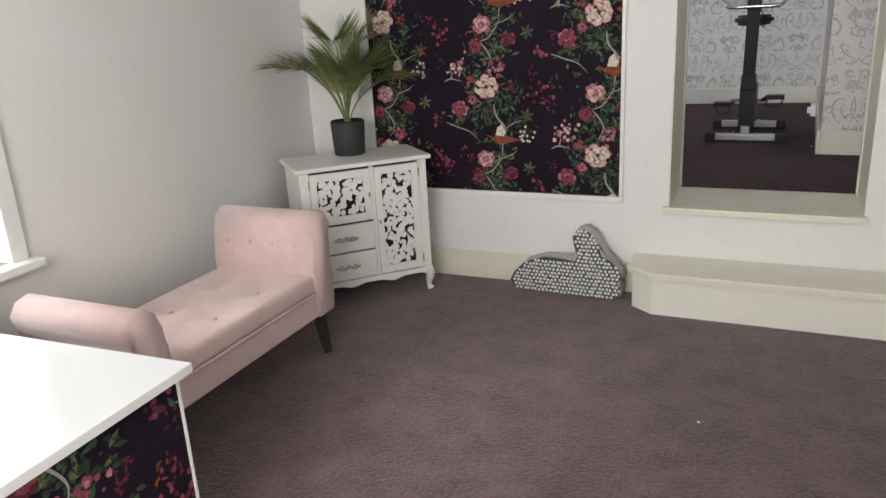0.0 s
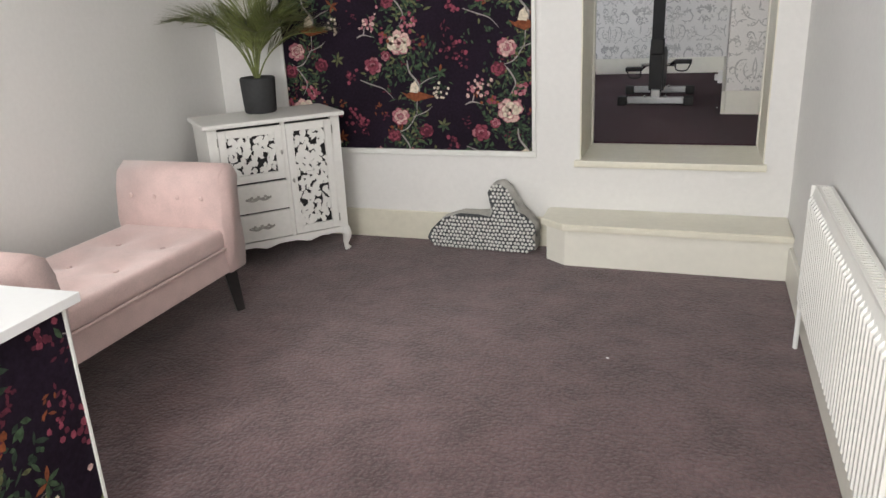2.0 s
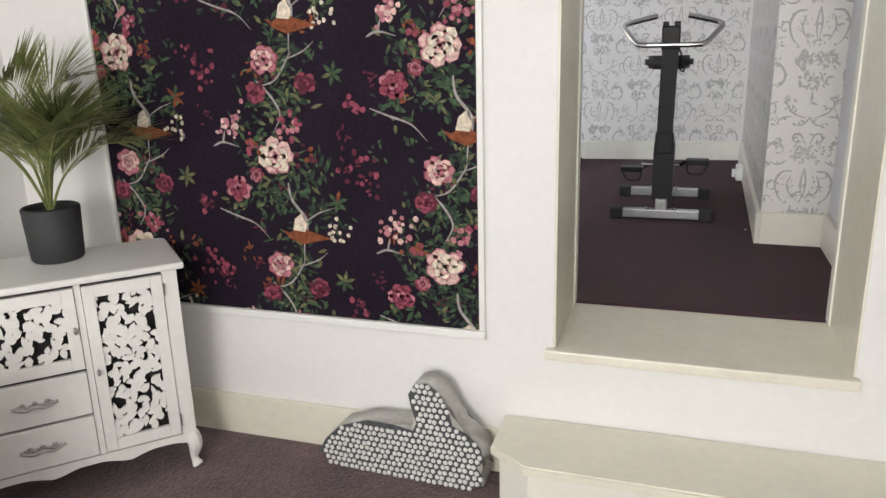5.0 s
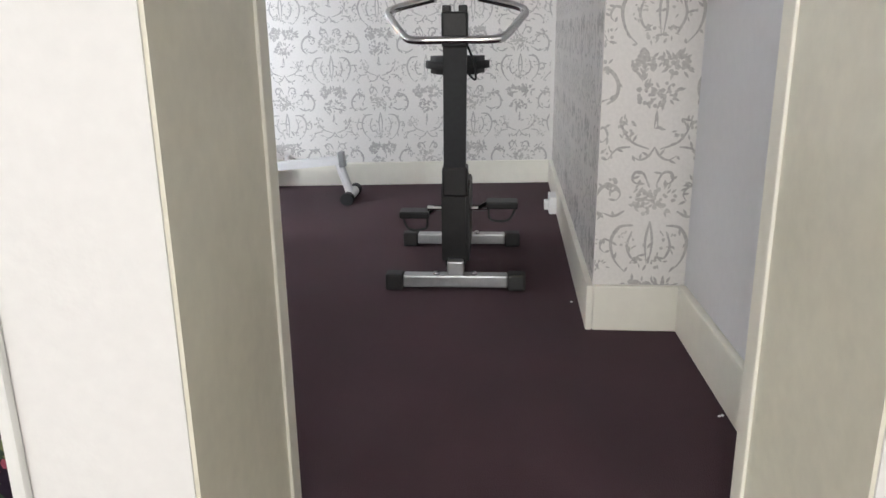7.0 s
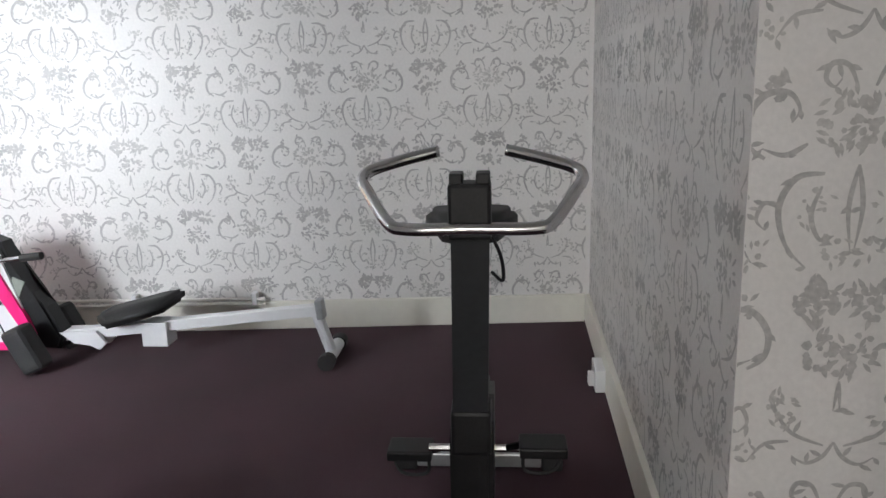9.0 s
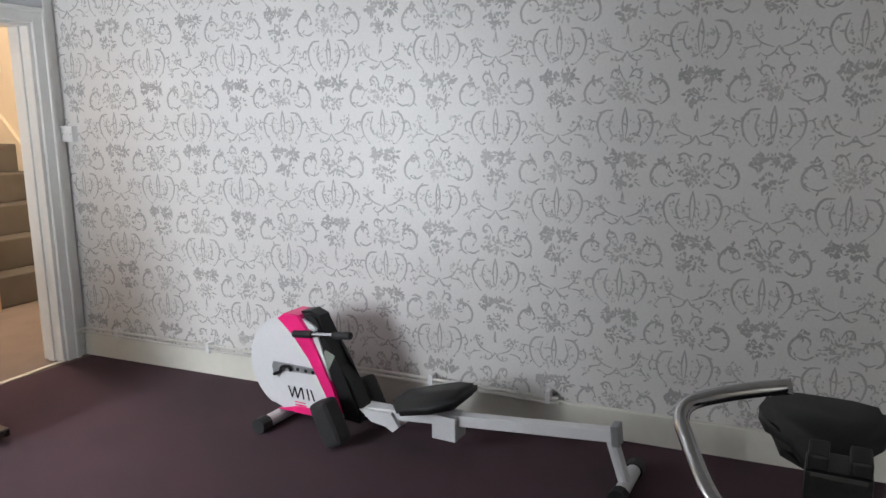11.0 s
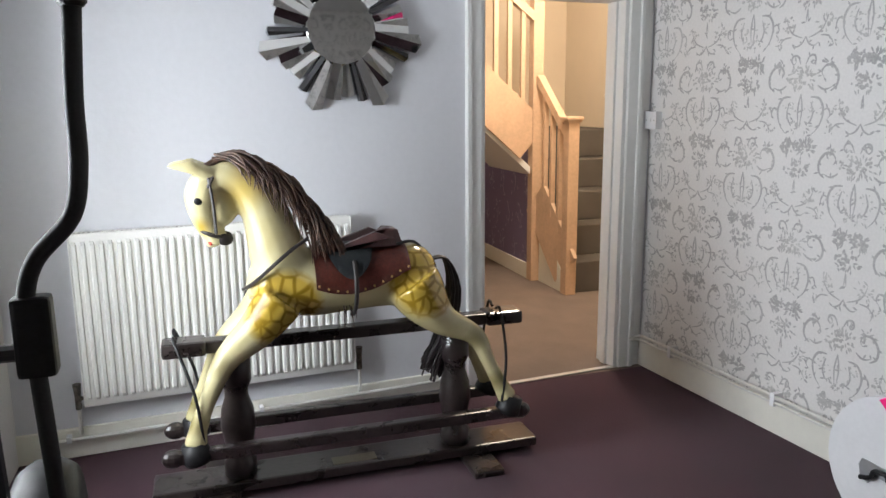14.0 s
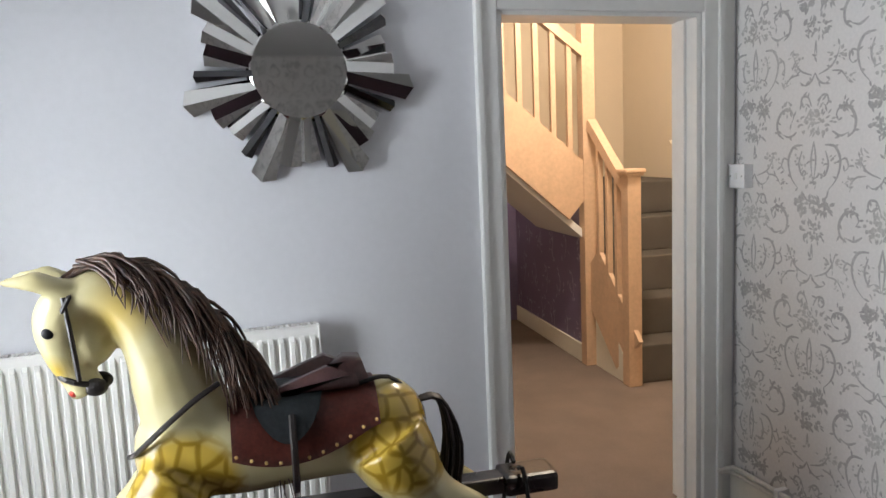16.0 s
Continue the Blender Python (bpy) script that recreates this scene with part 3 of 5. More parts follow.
# material slots of the damask print: dark flowers, paler scrolls
def damask_motif(p, x, z, k):
    L = random.uniform

    def half(s):
        def at(q):
            return (x + s * q[0] * k, z + q[1] * k)

        def spray(cx, cz, r, n, size, mat=0):
            for _ in range(int(n * 1.6)):
                a, d = L(0, math.tau), r * math.sqrt(L(0, 1))
                c = at((cx + d * math.cos(a), cz + 0.75 * d * math.sin(a)))
                if L(0, 1) < 0.5:
                    p.blob(c, L(0.5, 1.0) * size * k, mat, 0.0014 + L(0, 0.0008), 6)
                else:
                    p.leaf(c, a, 2.6 * size * k, 0.5 * size * k, mat, 0.0014 + L(0, 0.0008))

        for pts, w in (
            (((0.108, -0.012), (0.128, 0.004), (0.131, 0.035), (0.112, 0.062), (0.085, 0.064), (0.072, 0.045), (0.08, 0.03)), 0.0036),
            (((0.06, 0.005), (0.085, -0.008), (0.112, 0.0)), 0.0028),
            (((0.01, 0.07), (0.022, 0.094), (0.04, 0.096), (0.046, 0.08), (0.036, 0.07), (0.028, 0.079)), 0.0028),
            (((0.0, 0.155), (0.012, 0.135), (0.032, 0.125), (0.05, 0.135)), 0.0024),
            (((0.038, -0.03), (0.07, -0.035), (0.088, -0.07), (0.078, -0.115), (0.052, -0.145)), 0.0034),
            (((0.088, -0.07), (0.105, -0.065), (0.113, -0.085), (0.102, -0.098)), 0.0024),
            (((0.04, -0.045), (0.05, -0.08), (0.038, -0.11), (0.022, -0.105)), 0.0026),
            (((0.0, -0.02), (0.008, -0.07), (0.002, -0.125)), 0.0026),
            (((0.012, 0.15), (0.05, 0.165), (0.07, 0.19), (0.078, 0.215)), 0.0022),
            (((0.055, 0.155), (0.085, 0.15), (0.105, 0.125)), 0.0022),
            (((0.0, -0.29), (0.004, -0.33)), 0.0020),
        ):
            p.ribbon([at(q) for q in pts], w * k, w * 0.6 * k, 0, 0.0009 + L(0, 0.0004))
            for q in pts[1:]:
                p.leaf(at(q), L(0, 6.28), L(0.012, 0.022) * k, 0.0036 * k, 0, 0.0014 + L(0, 0.0006))
        spray(0.036, -0.188, 0.028, 26, 0.0075)
        spray(0.01, -0.178, 0.012, 6, 0.006)
        spray(0.018, 0.03, 0.042, 24, 0.0065, 1)
        spray(0.014, -0.255, 0.034, 18, 0.0065)
        spray(0.07, 0.195, 0.03, 12, 0.0055, 1)
        spray(0.095, 0.068, 0.02, 9, 0.006)
        spray(0.02, -0.12, 0.022, 7, 0.005, 1)
        spray(0.045, -0.07, 0.03, 8, 0.0045, 1)
        spray(0.105, 0.135, 0.02, 6, 0.0045, 1)
    half(1)
    half(-1)


def damask(parent, m, u0, u1, v0, v1, ou, ov):
    p = Print(u0, u1, v0, v1)
    for i in range(-18, 19):
        for j in range(-6, 7):
            x, z = ou + i * 0.2911, ov + j * 0.696 - (0.3478 if i % 2 else 0)
            if u0 - 0.25 < x < u1 + 0.25 and v0 - 0.35 < z < v1 + 0.5:
                damask_motif(p, x, z, 1.32)
    ob = p.finish("wallpaper_print", [M_DPRINT, M_DSCROLL], parent, "grey damask scrolls and flowers")
    ob.matrix_basis = m


damask(bpy.data.objects["wall_north"], pose(0, 0, 0), 0.0, 4.66, 0.146, C2, 3.888, 1.527)
damask(bpy.data.objects["wall_pier"], pose(0, 0, 0, 0, 0, -90), -2.47, -0.001, 0.151, C2, -0.1, 1.2)
damask(bpy.data.objects["wall_pier"], pose(0, 0, 0), 0.001, 0.285, 0.151, C2, 0.165, 1.08)

# floral panel in its moulding
PX0, PX1, PZ0 = -1.262, 0.138, 0.03
panel = tagged(link("wallpaper_panel", box(B(), PX0, PX1, YM - 0.004, YM, PZ0, 2.05), M_FLORAL), "dark floral wallpaper panel framed with white beading", "wallpaper panel")
for strip in (
    box(B(), PX0 - 0.02, PX1 + 0.022, YM - 0.02, YM, PZ0 - 0.03, PZ0, 0.006),
    box(B(), PX1, PX1 + 0.02, YM - 0.016, YM, PZ0, 2.07, 0.005),
    box(B(), PX0 - 0.02, PX0, YM - 0.016, YM, PZ0, 2.07, 0.005),
    box(B(), PX0, PX1, YM - 0.016, YM, 2.05, 2.07, 0.005),
):
    part("beading", strip, M_TRIM, panel, "white painted beading")
floral(panel, PX0, PX1, PZ0, 2.05)
panel.children[-1].location.y = YM - 0.0042


# ---------- first room ----------
def reception_desk():
    """A counter papered with the same print: corner towards the middle of the room."""
    d = thing("reception_desk", pose(-0.39, -2.575, F1, 0, 0, 2), "reception desk with a white top and dark floral papered front", "desk")
    part("desktop", box(B(), -1.25, 0, -1.35, 0, 0.675, 0.70, 0.003), M_DESKTOP, d, "glossy white top")
    part("body", box(B(), -1.22, -0.03, -1.32, -0.03, 0.07, 0.675), M_FLORAL, d, "dark floral papered panels")
    part("plinth", box(B(), -1.23, -0.02, -1.33, -0.02, 0, 0.07, 0.004), M_CREAM_WHITE, d, "cream white plinth")
    for m, u0, u1 in ((pose(-0.03, -1.32, 0, 0, 0, 90), 0, 1.29), (pose(-0.03, -0.03, 0, 0, 0, 180), 0, 1.19)):
        p = Print(u0, u1, 0.071, 0.674)
        for i in range(-1, 4):
            for j in range(-1, 3):
                floral_unit(p, 0.92 + (i - 2) * 0.594, 0.45 + j * 0.702 - (0.351 if i % 2 else 0))
        ob = p.finish("printed_flowers", FL, d)
        ob.matrix_basis = m
    part("edge_strip", box(B(), -0.034, -0.026, -0.034, -0.026, 0.07, 0.675), M_TRIM, d)


reception_desk()


def bench():
    """Upholstered window seat with a rolled arm at each end; x across, y along, from the far foot."""
    b = thing("upholstered_bench", pose(-0.945, -1.12, F1), "blush pink buttoned velvet bench with rolled arms", "bench")
    L, W = 1.16, 0.50
    part("base", box(B(), -W, 0, -L, -0.02, 0.205, 0.325, 0.012), M_PINK, b)
    bm = box(B(), -W - 0.005, 0.008, -L + 0.1, -0.12, 0.32, 0.40, 0.03, 4)
    bmesh.ops.subdivide_edges(bm, edges=[e for e in bm.edges if e.calc_length() > 0.2], cuts=14, use_grid_fill=True)
    spots = [(-W * 0.28, -0.35), (-W * 0.72, -0.35), (-W * 0.28, -0.62), (-W * 0.72, -0.62), (-W * 0.28, -0.88), (-W * 0.72, -0.88)]
    for v in bm.verts:
        if v.co.z > 0.38:
            v.co.z += 0.008
            for sx, sy in spots:
                v.co.z -= 0.032 * math.exp(-((v.co.x - sx) ** 2 + (v.co.y - sy) ** 2) / 0.0035)
    seat = part("seat_cushion", bm, M_PINK, b, "buttoned seat cushion", True)
    bm = B()
    tube(bm, [(0.01, -0.12, 0.323), (0.01, -L + 0.1, 0.323)], 0.006, 6)
    part("piping", bm, M_PINK, seat)
    for sx, sy in spots:
        part("button", ellipsoid(B(), (sx, sy, 0.386), (0.012, 0.012, 0.006), u=10, v=6), M_PINK, seat)
    # arm profile in y-z: upright pad that rolls outward
    for name, y0, sgn in (("back_arm", -0.10, 1), ("front_arm", -L + 0.10, -1)):
        prof = [(-0.04, 0.30), (-0.05, 0.45), (-0.045, 0.58), (-0.02, 0.655), (0.03, 0.69), (0.085, 0.675), (0.115, 0.625), (0.10, 0.57), (0.075, 0.52), (0.07, 0.44), (0.09, 0.30), (0.09, 0.205), (-0.02, 0.205)]
        h = 0.98 if sgn > 0 else 0.88
        prof = [(y0 + sgn * a, 0.17 + (c - 0.17) * h) for a, c in prof]
        bm = prism(B(), prof, -W - 0.02, 0.018, 'x', bevel=0.012)
        arm = part(name, bm, M_PINK, b, "rolled arm with deep buttons", True)
        for i in range(4):
            part("button", ellipsoid(B(), (-W * (0.14 + 0.24 * i), y0 - sgn * 0.051, 0.17 + 0.38 * h), (0.011, 0.005, 0.011), u=8, v=6), M_PINK, arm)
    for x, y in ((-0.05, -0.06), (-W + 0.05, -0.06), (-0.05, -L + 0.06), (-W + 0.05, -L + 0.06)):
        bm = B()
        tube(bm, [(x + (0.025 if x > -0.25 else -0.025), y + (0.01 if y > -0.5 else -0.01), 0), (x, y, 0.21)], [0.026, 0.04], 4)
        part("leg", bm, M_LEGB, b, "black tapered leg")
    return b


bench()


def fretwork(bm, x0, x1, z0, z1, y):
    """Carved leaf lattice between bars."""
    rnd = random.Random(5)
    for i in range(int((z1 - z0) * (x1 - x0) * 2600)):
        c = (rnd.uniform(x0, x1), rnd.uniform(z0, z1))
        a, ln, w = rnd.uniform(0, math.tau), rnd.uniform(0.025, 0.05), rnd.uniform(0.008, 0.014)
        d, n = (math.cos(a), math.sin(a)), (-math.sin(a), math.cos(a))
        pts = []
        for s, t in ((0, 0.25), (0.3, 1), (0.65, 0.8), (1, 0), (0.65, -0.8), (0.3, -0.9), (0, -0.25)):
            pts.append((min(max(c[0] + ln * s * d[0] + w * t * n[0], x0), x1), min(max(c[1] + ln * s * d[1] + w * t * n[1], z0), z1)))
        lift = rnd.uniform(0, 0.003)
        a_ = [bm.verts.new((p[0], y - 0.005 - lift, p[1])) for p in pts]
        b_ = [bm.verts.new((p[0], y, p[1])) for p in pts]
        bm.faces.new(a_)
        for k in range(7):
            bm.faces.new((a_[k], a_[(k + 1) % 7], b_[(k + 1) % 7], b_[k]))
    return bm


def cabinet():
    """x along the front, y to the back."""
    c = thing("carved_cabinet", pose(-1.303, -0.779, F1, 0, 0, 46.4) @ Matrix.Diagonal((0.942, 1.05, 1.048, 1)), "white painted cabinet with carved lattice doors and drawers", "cabinet")
    W, D, H = 0.72, 0.34, 0.725
    bm = box(B(), -0.025, W + 0.025, -0.025, D + 0.01, H - 0.022, H, 0.009, 3)
    part("top", bm, M_CAB, c)
    bm = B()
    box(bm, 0, 0.018, 0.0, D, 0.10, H - 0.022)
    box(bm, W - 0.018, W, 0.0, D, 0.10, H - 0.022)
    box(bm, 0.018, W - 0.018, D - 0.015, D, 0.10, H - 0.022)
    box(bm, 0.018, W - 0.018, 0.005, D - 0.015, 0.10, 0.12)
    box(bm, 0.018, 0.05, 0.0, 0.018, 0.12, H - 0.022)
    box(bm, W - 0.05, W - 0.018, 0.0, 0.018, 0.12, H - 0.022)
    box(bm, 0.39, 0.41, 0.0, 0.018, 0.12, H - 0.022)
    part("body", bm, M_CAB, c)
    # near-black sheet close behind the doors hides the white interior
    part("lining", box(B(), 0.05, W - 0.05, 0.03, 0.036, 0.13, H - 0.03), M_DARKIN, c, "near-black sheet behind the lattice")

    def door(x0, x1, z0, z1, hx):
        fr = B()
        w = 0.038
        box(fr, x0, x0 + w, -0.006, 0.012, z0, z1, 0.002)
        box(fr, x1 - w, x1, -0.006, 0.012, z0, z1, 0.002)
        box(fr, x0 + w, x1 - w, -0.006, 0.012, z0, z0 + w, 0.002)
        box(fr, x0 + w, x1 - w, -0.006, 0.012, z1 - w, z1, 0.002)
        d = part("door", fr, M_CAB, c)
        part("lattice", fretwork(B(), x0 + w - 0.002, x1 - w + 0.002, z0 + w - 0.002, z1 - w + 0.002, 0.008), M_CAB, d, "carved white leaf lattice")
        part("knob", ellipsoid(B(), (hx, -0.016, (z0 + z1) / 2), (0.006, 0.011, 0.012), u=10, v=6), M_PEWTER, d)
        for hz in (z0 + 0.05, z1 - 0.05):
            part("hinge", box(B(), x0 - 0.006 if hx > (x0 + x1) / 2 else x1 + 0.001, x0 - 0.001 if hx > (x0 + x1) / 2 else x1 + 0.006, -0.008, 0.0, hz - 0.02, hz + 0.02), M_PEWTER, d)
    door(0.412, W - 0.052, 0.135, H - 0.035, 0.425)
    door(0.052, 0.388, 0.43, H - 0.035, 0.375)
    for z0, z1 in ((0.135, 0.272), (0.28, 0.42)):
        dr = part("drawer", box(B(), 0.053, 0.388, -0.008, 0.012, z0, z1, 0.004), M_CAB, c)
        bm = B()
        tube(bm, smooth_path([(0.15, -0.011, (z0 + z1) / 2), (0.19, -0.022, (z0 + z1) / 2 - 0.008), (0.22, -0.024, (z0 + z1) / 2), (0.25, -0.022, (z0 + z1) / 2 - 0.008), (0.29, -0.011, (z0 + z1) / 2)]), 0.005, 7)
        for i in range(9):
            ellipsoid(bm, (0.17 + i * 0.0125, -0.011, (z0 + z1) / 2 + 0.006 * math.sin(i * 2)), (0.009, 0.004, 0.007), u=8, v=5)
        part("handle", bm, M_PEWTER, dr, "ornate pewter handle")
    # scalloped apron and cabriole feet
    n = 28
    low = [(W * i / n, 0.085 + 0.022 * abs(math.sin(i / n * math.pi * 3)) - (0.03 if i in (0, n) else 0)) for i in range(n + 1)]
    part("apron", prism(B(), low + [(W, 0.13), (0, 0.13)], -0.004, 0.014, 'y'), M_CAB, c, "scalloped lower apron")
    for x, y in ((0.02, 0.02), (W - 0.02, 0.02), (0.02, D - 0.02), (W - 0.02, D - 0.02)):
        sx = -1 if x < 0.1 else 1
        sy = -1 if y < 0.1 else 0
        bm = B()
        tube(bm, smooth_path([(x, y, 0.12), (x + sx * 0.012, y + sy * 0.012, 0.085), (x + sx * 0.004, y + sy * 0.004, 0.03), (x + sx * 0.012, y + sy * 0.014, 0.0)], 4), [0.026, 0.028, 0.028, 0.028, 0.027, 0.025, 0.021, 0.018, 0.014, 0.014, 0.016, 0.02, 0.02], 10)
        part("foot", bm, M_CAB, c, "curved cabriole foot")


cabinet()


def palm():
    t = thing("potted_palm", pose(-1.255, -0.35, F1 + 0.76) @ Matrix.Diagonal((1.22, 1.22, 1.22, 1)), "green artificial palm in a charcoal pot on the cabinet", "plant")
    bm = lathe(B(), [(0.062, 0), (0.068, 0.006), (0.075, 0.145), (0.07, 0.15), (0.066, 0.145), (0.064, 0.128)], 32)
    part("pot", bm, M_POT, t, "matt charcoal pot", True)
    part("soil", lathe(B(), [(0.063, 0.12), (0.063, 0.129), (0.02, 0.134)], 20), M_SOIL, t)
    rnd = random.Random(8)
    for k in range(15):
        az = k * 2.4 + rnd.uniform(-0.3, 0.3)
        lean = rnd.uniform(0.10, 0.27) if k > 3 else rnd.uniform(0.04, 0.14)
        H = rnd.uniform(0.23, 0.36) * (1.1 if k < 4 else 0.85)
        d = Vector((math.cos(az), math.sin(az), 0))
        pts = smooth_path([(0, 0, 0.125), tuple(d * lean * 0.22 + Vector((0, 0, 0.125 + H * 0.5))), tuple(d * lean * 0.62 + Vector((0, 0, 0.125 + H * 0.9))), tuple(d * lean * 1.1 + Vector((0, 0, 0.125 + H * 0.98)))], 8)
        bm = B()
        n = len(pts)
        tube(bm, pts, [0.0042 * (1 - 0.75 * i / n) for i in range(n)], 5)
        side = Vector((-d.y, d.x, 0))
        for i in range(8, n):
            for j in (0, 0.33, 0.67):
                q = pts[i].lerp(pts[min(i + 1, n - 1)], j)
                fw = (pts[min(i + 1, n - 1)] - pts[max(i - 1, 0)]).normalized()
                tt = (i + j - 8) / (n - 8)
                ln = 0.15 * (0.4 + math.sin(math.pi * min(1, tt * 0.8 + 0.15)))
                for s in (1, -1):
                    tip = q + (side * s * 0.62 + fw * 0.85 + Vector((0, 0, rnd.uniform(-0.12, 0.15)))).normalized() * ln
                    mid = q.lerp(tip, 0.45) + Vector((0, 0, 0.008))
                    wid = fw * 0.0045
                    v = [bm.verts.new(q), bm.verts.new(mid + wid), bm.verts.new(tip), bm.verts.new(mid - wid)]
                    bm.faces.new(v)
        part("frond", bm, M_FROND, t)


palm()


def pebble_rabbit():
    """Lying rabbit: grey body with a face set all over with pale pebbles."""
    r = thing("rabbit_ornament", pose(-0.12, -0.13, F1, 0, 0, -3) @ Matrix.Diagonal((1.09, 1.05, 1.12, 1)), "rabbit ornament studded with white pebbles on the carpet", "ornament")
    o = [(-0.285, 0.045), (-0.26, 0.09), (-0.2, 0.15), (-0.1, 0.185), (0.0, 0.185), (0.06, 0.175), (0.075, 0.205), (0.06, 0.25), (0.05, 0.30), (0.07, 0.335), (0.11, 0.345), (0.15, 0.32), (0.18, 0.27), (0.195, 0.215), (0.24, 0.195), (0.285, 0.15), (0.295, 0.11), (0.27, 0.085), (0.29, 0.06), (0.285, 0.02), (0.24, 0.004), (0.0, 0.0), (-0.2, 0.004), (-0.26, 0.015)]
    o = [(a * 0.98, c * 0.97) for a, c in o]
    part("body", prism(B(), o, -0.045, 0.055, 'y', bevel=0.012), M_GREYHIDE, r, "grey stone-like body", True)
    part("face_panel", prism(B(), [(0.985 * a, 0.004 + 0.975 * c) for a, c in o], -0.0475, -0.044, 'y'), M_GROUT, r)

    def inside(x, z):
        c = False
        for i in range(len(o)):
            (x1, z1), (x2, z2) = o[i], o[i - 1]
            if (z1 > z) != (z2 > z) and x < (x2 - x1) * (z - z1) / (z2 - z1) + x1:
                c = not c
        return c
    rnd = random.Random(3)
    me = bpy.data.meshes.new("pebble")
    bm = B()
    ellipsoid(bm, (0, 0, 0), (0.0080, 0.006, 0.0077), u=8, v=4)
    bm.to_mesh(me)
    bm.free()
    me.materials.append(M_STONE)
    me.polygons.foreach_set("use_smooth", [True] * len(me.polygons))
    rest = B()
    n = 0
    for iz in range(19):
        for ix in range(32):
            x, z = -0.29 + (ix + 0.5 * (iz % 2)) * 0.0188 + rnd.uniform(-0.0025, 0.0025), 0.012 + iz * 0.0182 + rnd.uniform(-0.002, 0.002)
            if inside(x, z) and inside(x - 0.007, z) and inside(x + 0.007, z) and inside(x, z + 0.007):
                if n < 300:
                    p = new("pebble", me)
                    p.parent = r
                    p.location, p.rotation_euler = (x, -0.048, z), (0, rnd.uniform(0, 3), 0)
                else:
                    ellipsoid(rest, (x, -0.048, z), (0.0080, 0.006, 0.0077), u=8, v=4)
                n += 1
    tagged(part("pebbles", rest, M_STONE, r, "", True), kind="stuff")


pebble_rabbit()


def radiator(name, m, w, h, label, pipes=True):
    """Panel radiator: x along, y out from the wall, z up from its lower edge."""
    r = thing(name, m, label, "radiator")
    bm = B()
    n = int(w / 0.034)
    v0, v1 = [], []
    pts = []
    for i in range(n):
        x = w * i / n
        s = w / n
        pts += [(x, 0.072), (x + s * 0.25, 0.072), (x + s * 0.38, 0.082), (x + s * 0.75, 0.082), (x + s * 0.88, 0.072)]
    pts.append((w, 0.072))
    for z, off in ((0.0, -0.012), (0.03, -0.004), (0.045, 0), (h - 0.045, 0), (h - 0.03, -0.004), (h, -0.012)):
        v1.append([bm.verts.new((x, (0.074 + off) if off else y, z)) for x, y in pts])
    for a, b in zip(v1, v1[1:]):
        for i in range(len(pts) - 1):
            bm.faces.new((a[i], a[i + 1], b[i + 1], b[i]))
    box(bm, 0, w, 0.05, 0.062, 0.0, h)
    part("front_panel", bm, M_RAD, r, "ribbed enamel panel")
    part("side_cover", box(B(), -0.006, 0.0, 0.02, 0.076, 0, h, 0.002), M_RAD, r)
    part("side_cover", box(B(), w, w + 0.006, 0.02, 0.076, 0, h, 0.002), M_RAD, r)
    bm = B()
    for i in range(int(w / 0.018)):
        box(bm, i * 0.018 + 0.003, i * 0.018 + 0.012, 0.024, 0.056, h - 0.004, h + 0.001)
    box(bm, 0, w, 0.018, 0.024, h - 0.03, h + 0.002)
    box(bm, 0, w, 0.056, 0.064, h - 0.012, h + 0.002)
    part("top_grille", bm, M_RAD, r, "slotted top grille")
    part("rear_panel", box(B(), 0, w, 0.012, 0.018, 0.0, h), M_RAD, r)
    if pipes:
        for x, s in ((-0.03, -1), (w + 0.03, 1)):
            bm = B()
            tube(bm, [(x - s * 0.03, 0.045, 0.035), (x, 0.045, 0.035)], 0.009, 8)
            tube(bm, [(x, 0.045, 0.06), (x, 0.045, -0.01)], 0.013, 10)
            tube(bm, [(x, 0.045, 0.1), (x, 0.045, 0.06)], [0.017, 0.014], 10)
            v = part("valve", bm, M_GRIME, r, "tarnished valve")
            bm = B()
            tube(bm, smooth_path([(x, 0.045, -0.01), (x, 0.045, -0.10), (x, 0.03, -0.125)], 4), 0.008, 8)
            part("pipe", bm, M_PIPE, v)
    return r


radiator("wall_radiator", DW @ pose(1.56, 0.0, 0.235), 1.16, 0.735, "cream white ribbed panel radiator on the door wall")
radiator("side_radiator", pose(XR, -1.19 - 1.3, F1 + 0.22, 0, 0, 90), 1.3, 0.445, "white ribbed panel radiator on the side wall", False)
bm = B()
tube(bm, [(XR - 0.045, -1.03, F1), (XR - 0.045, -1.03, F1 + 0.24)], 0.009, 8)
tagged(link("radiator_pipe", bm, M_PVC), "white painted radiator pipe beside the baseboard", "pipe")


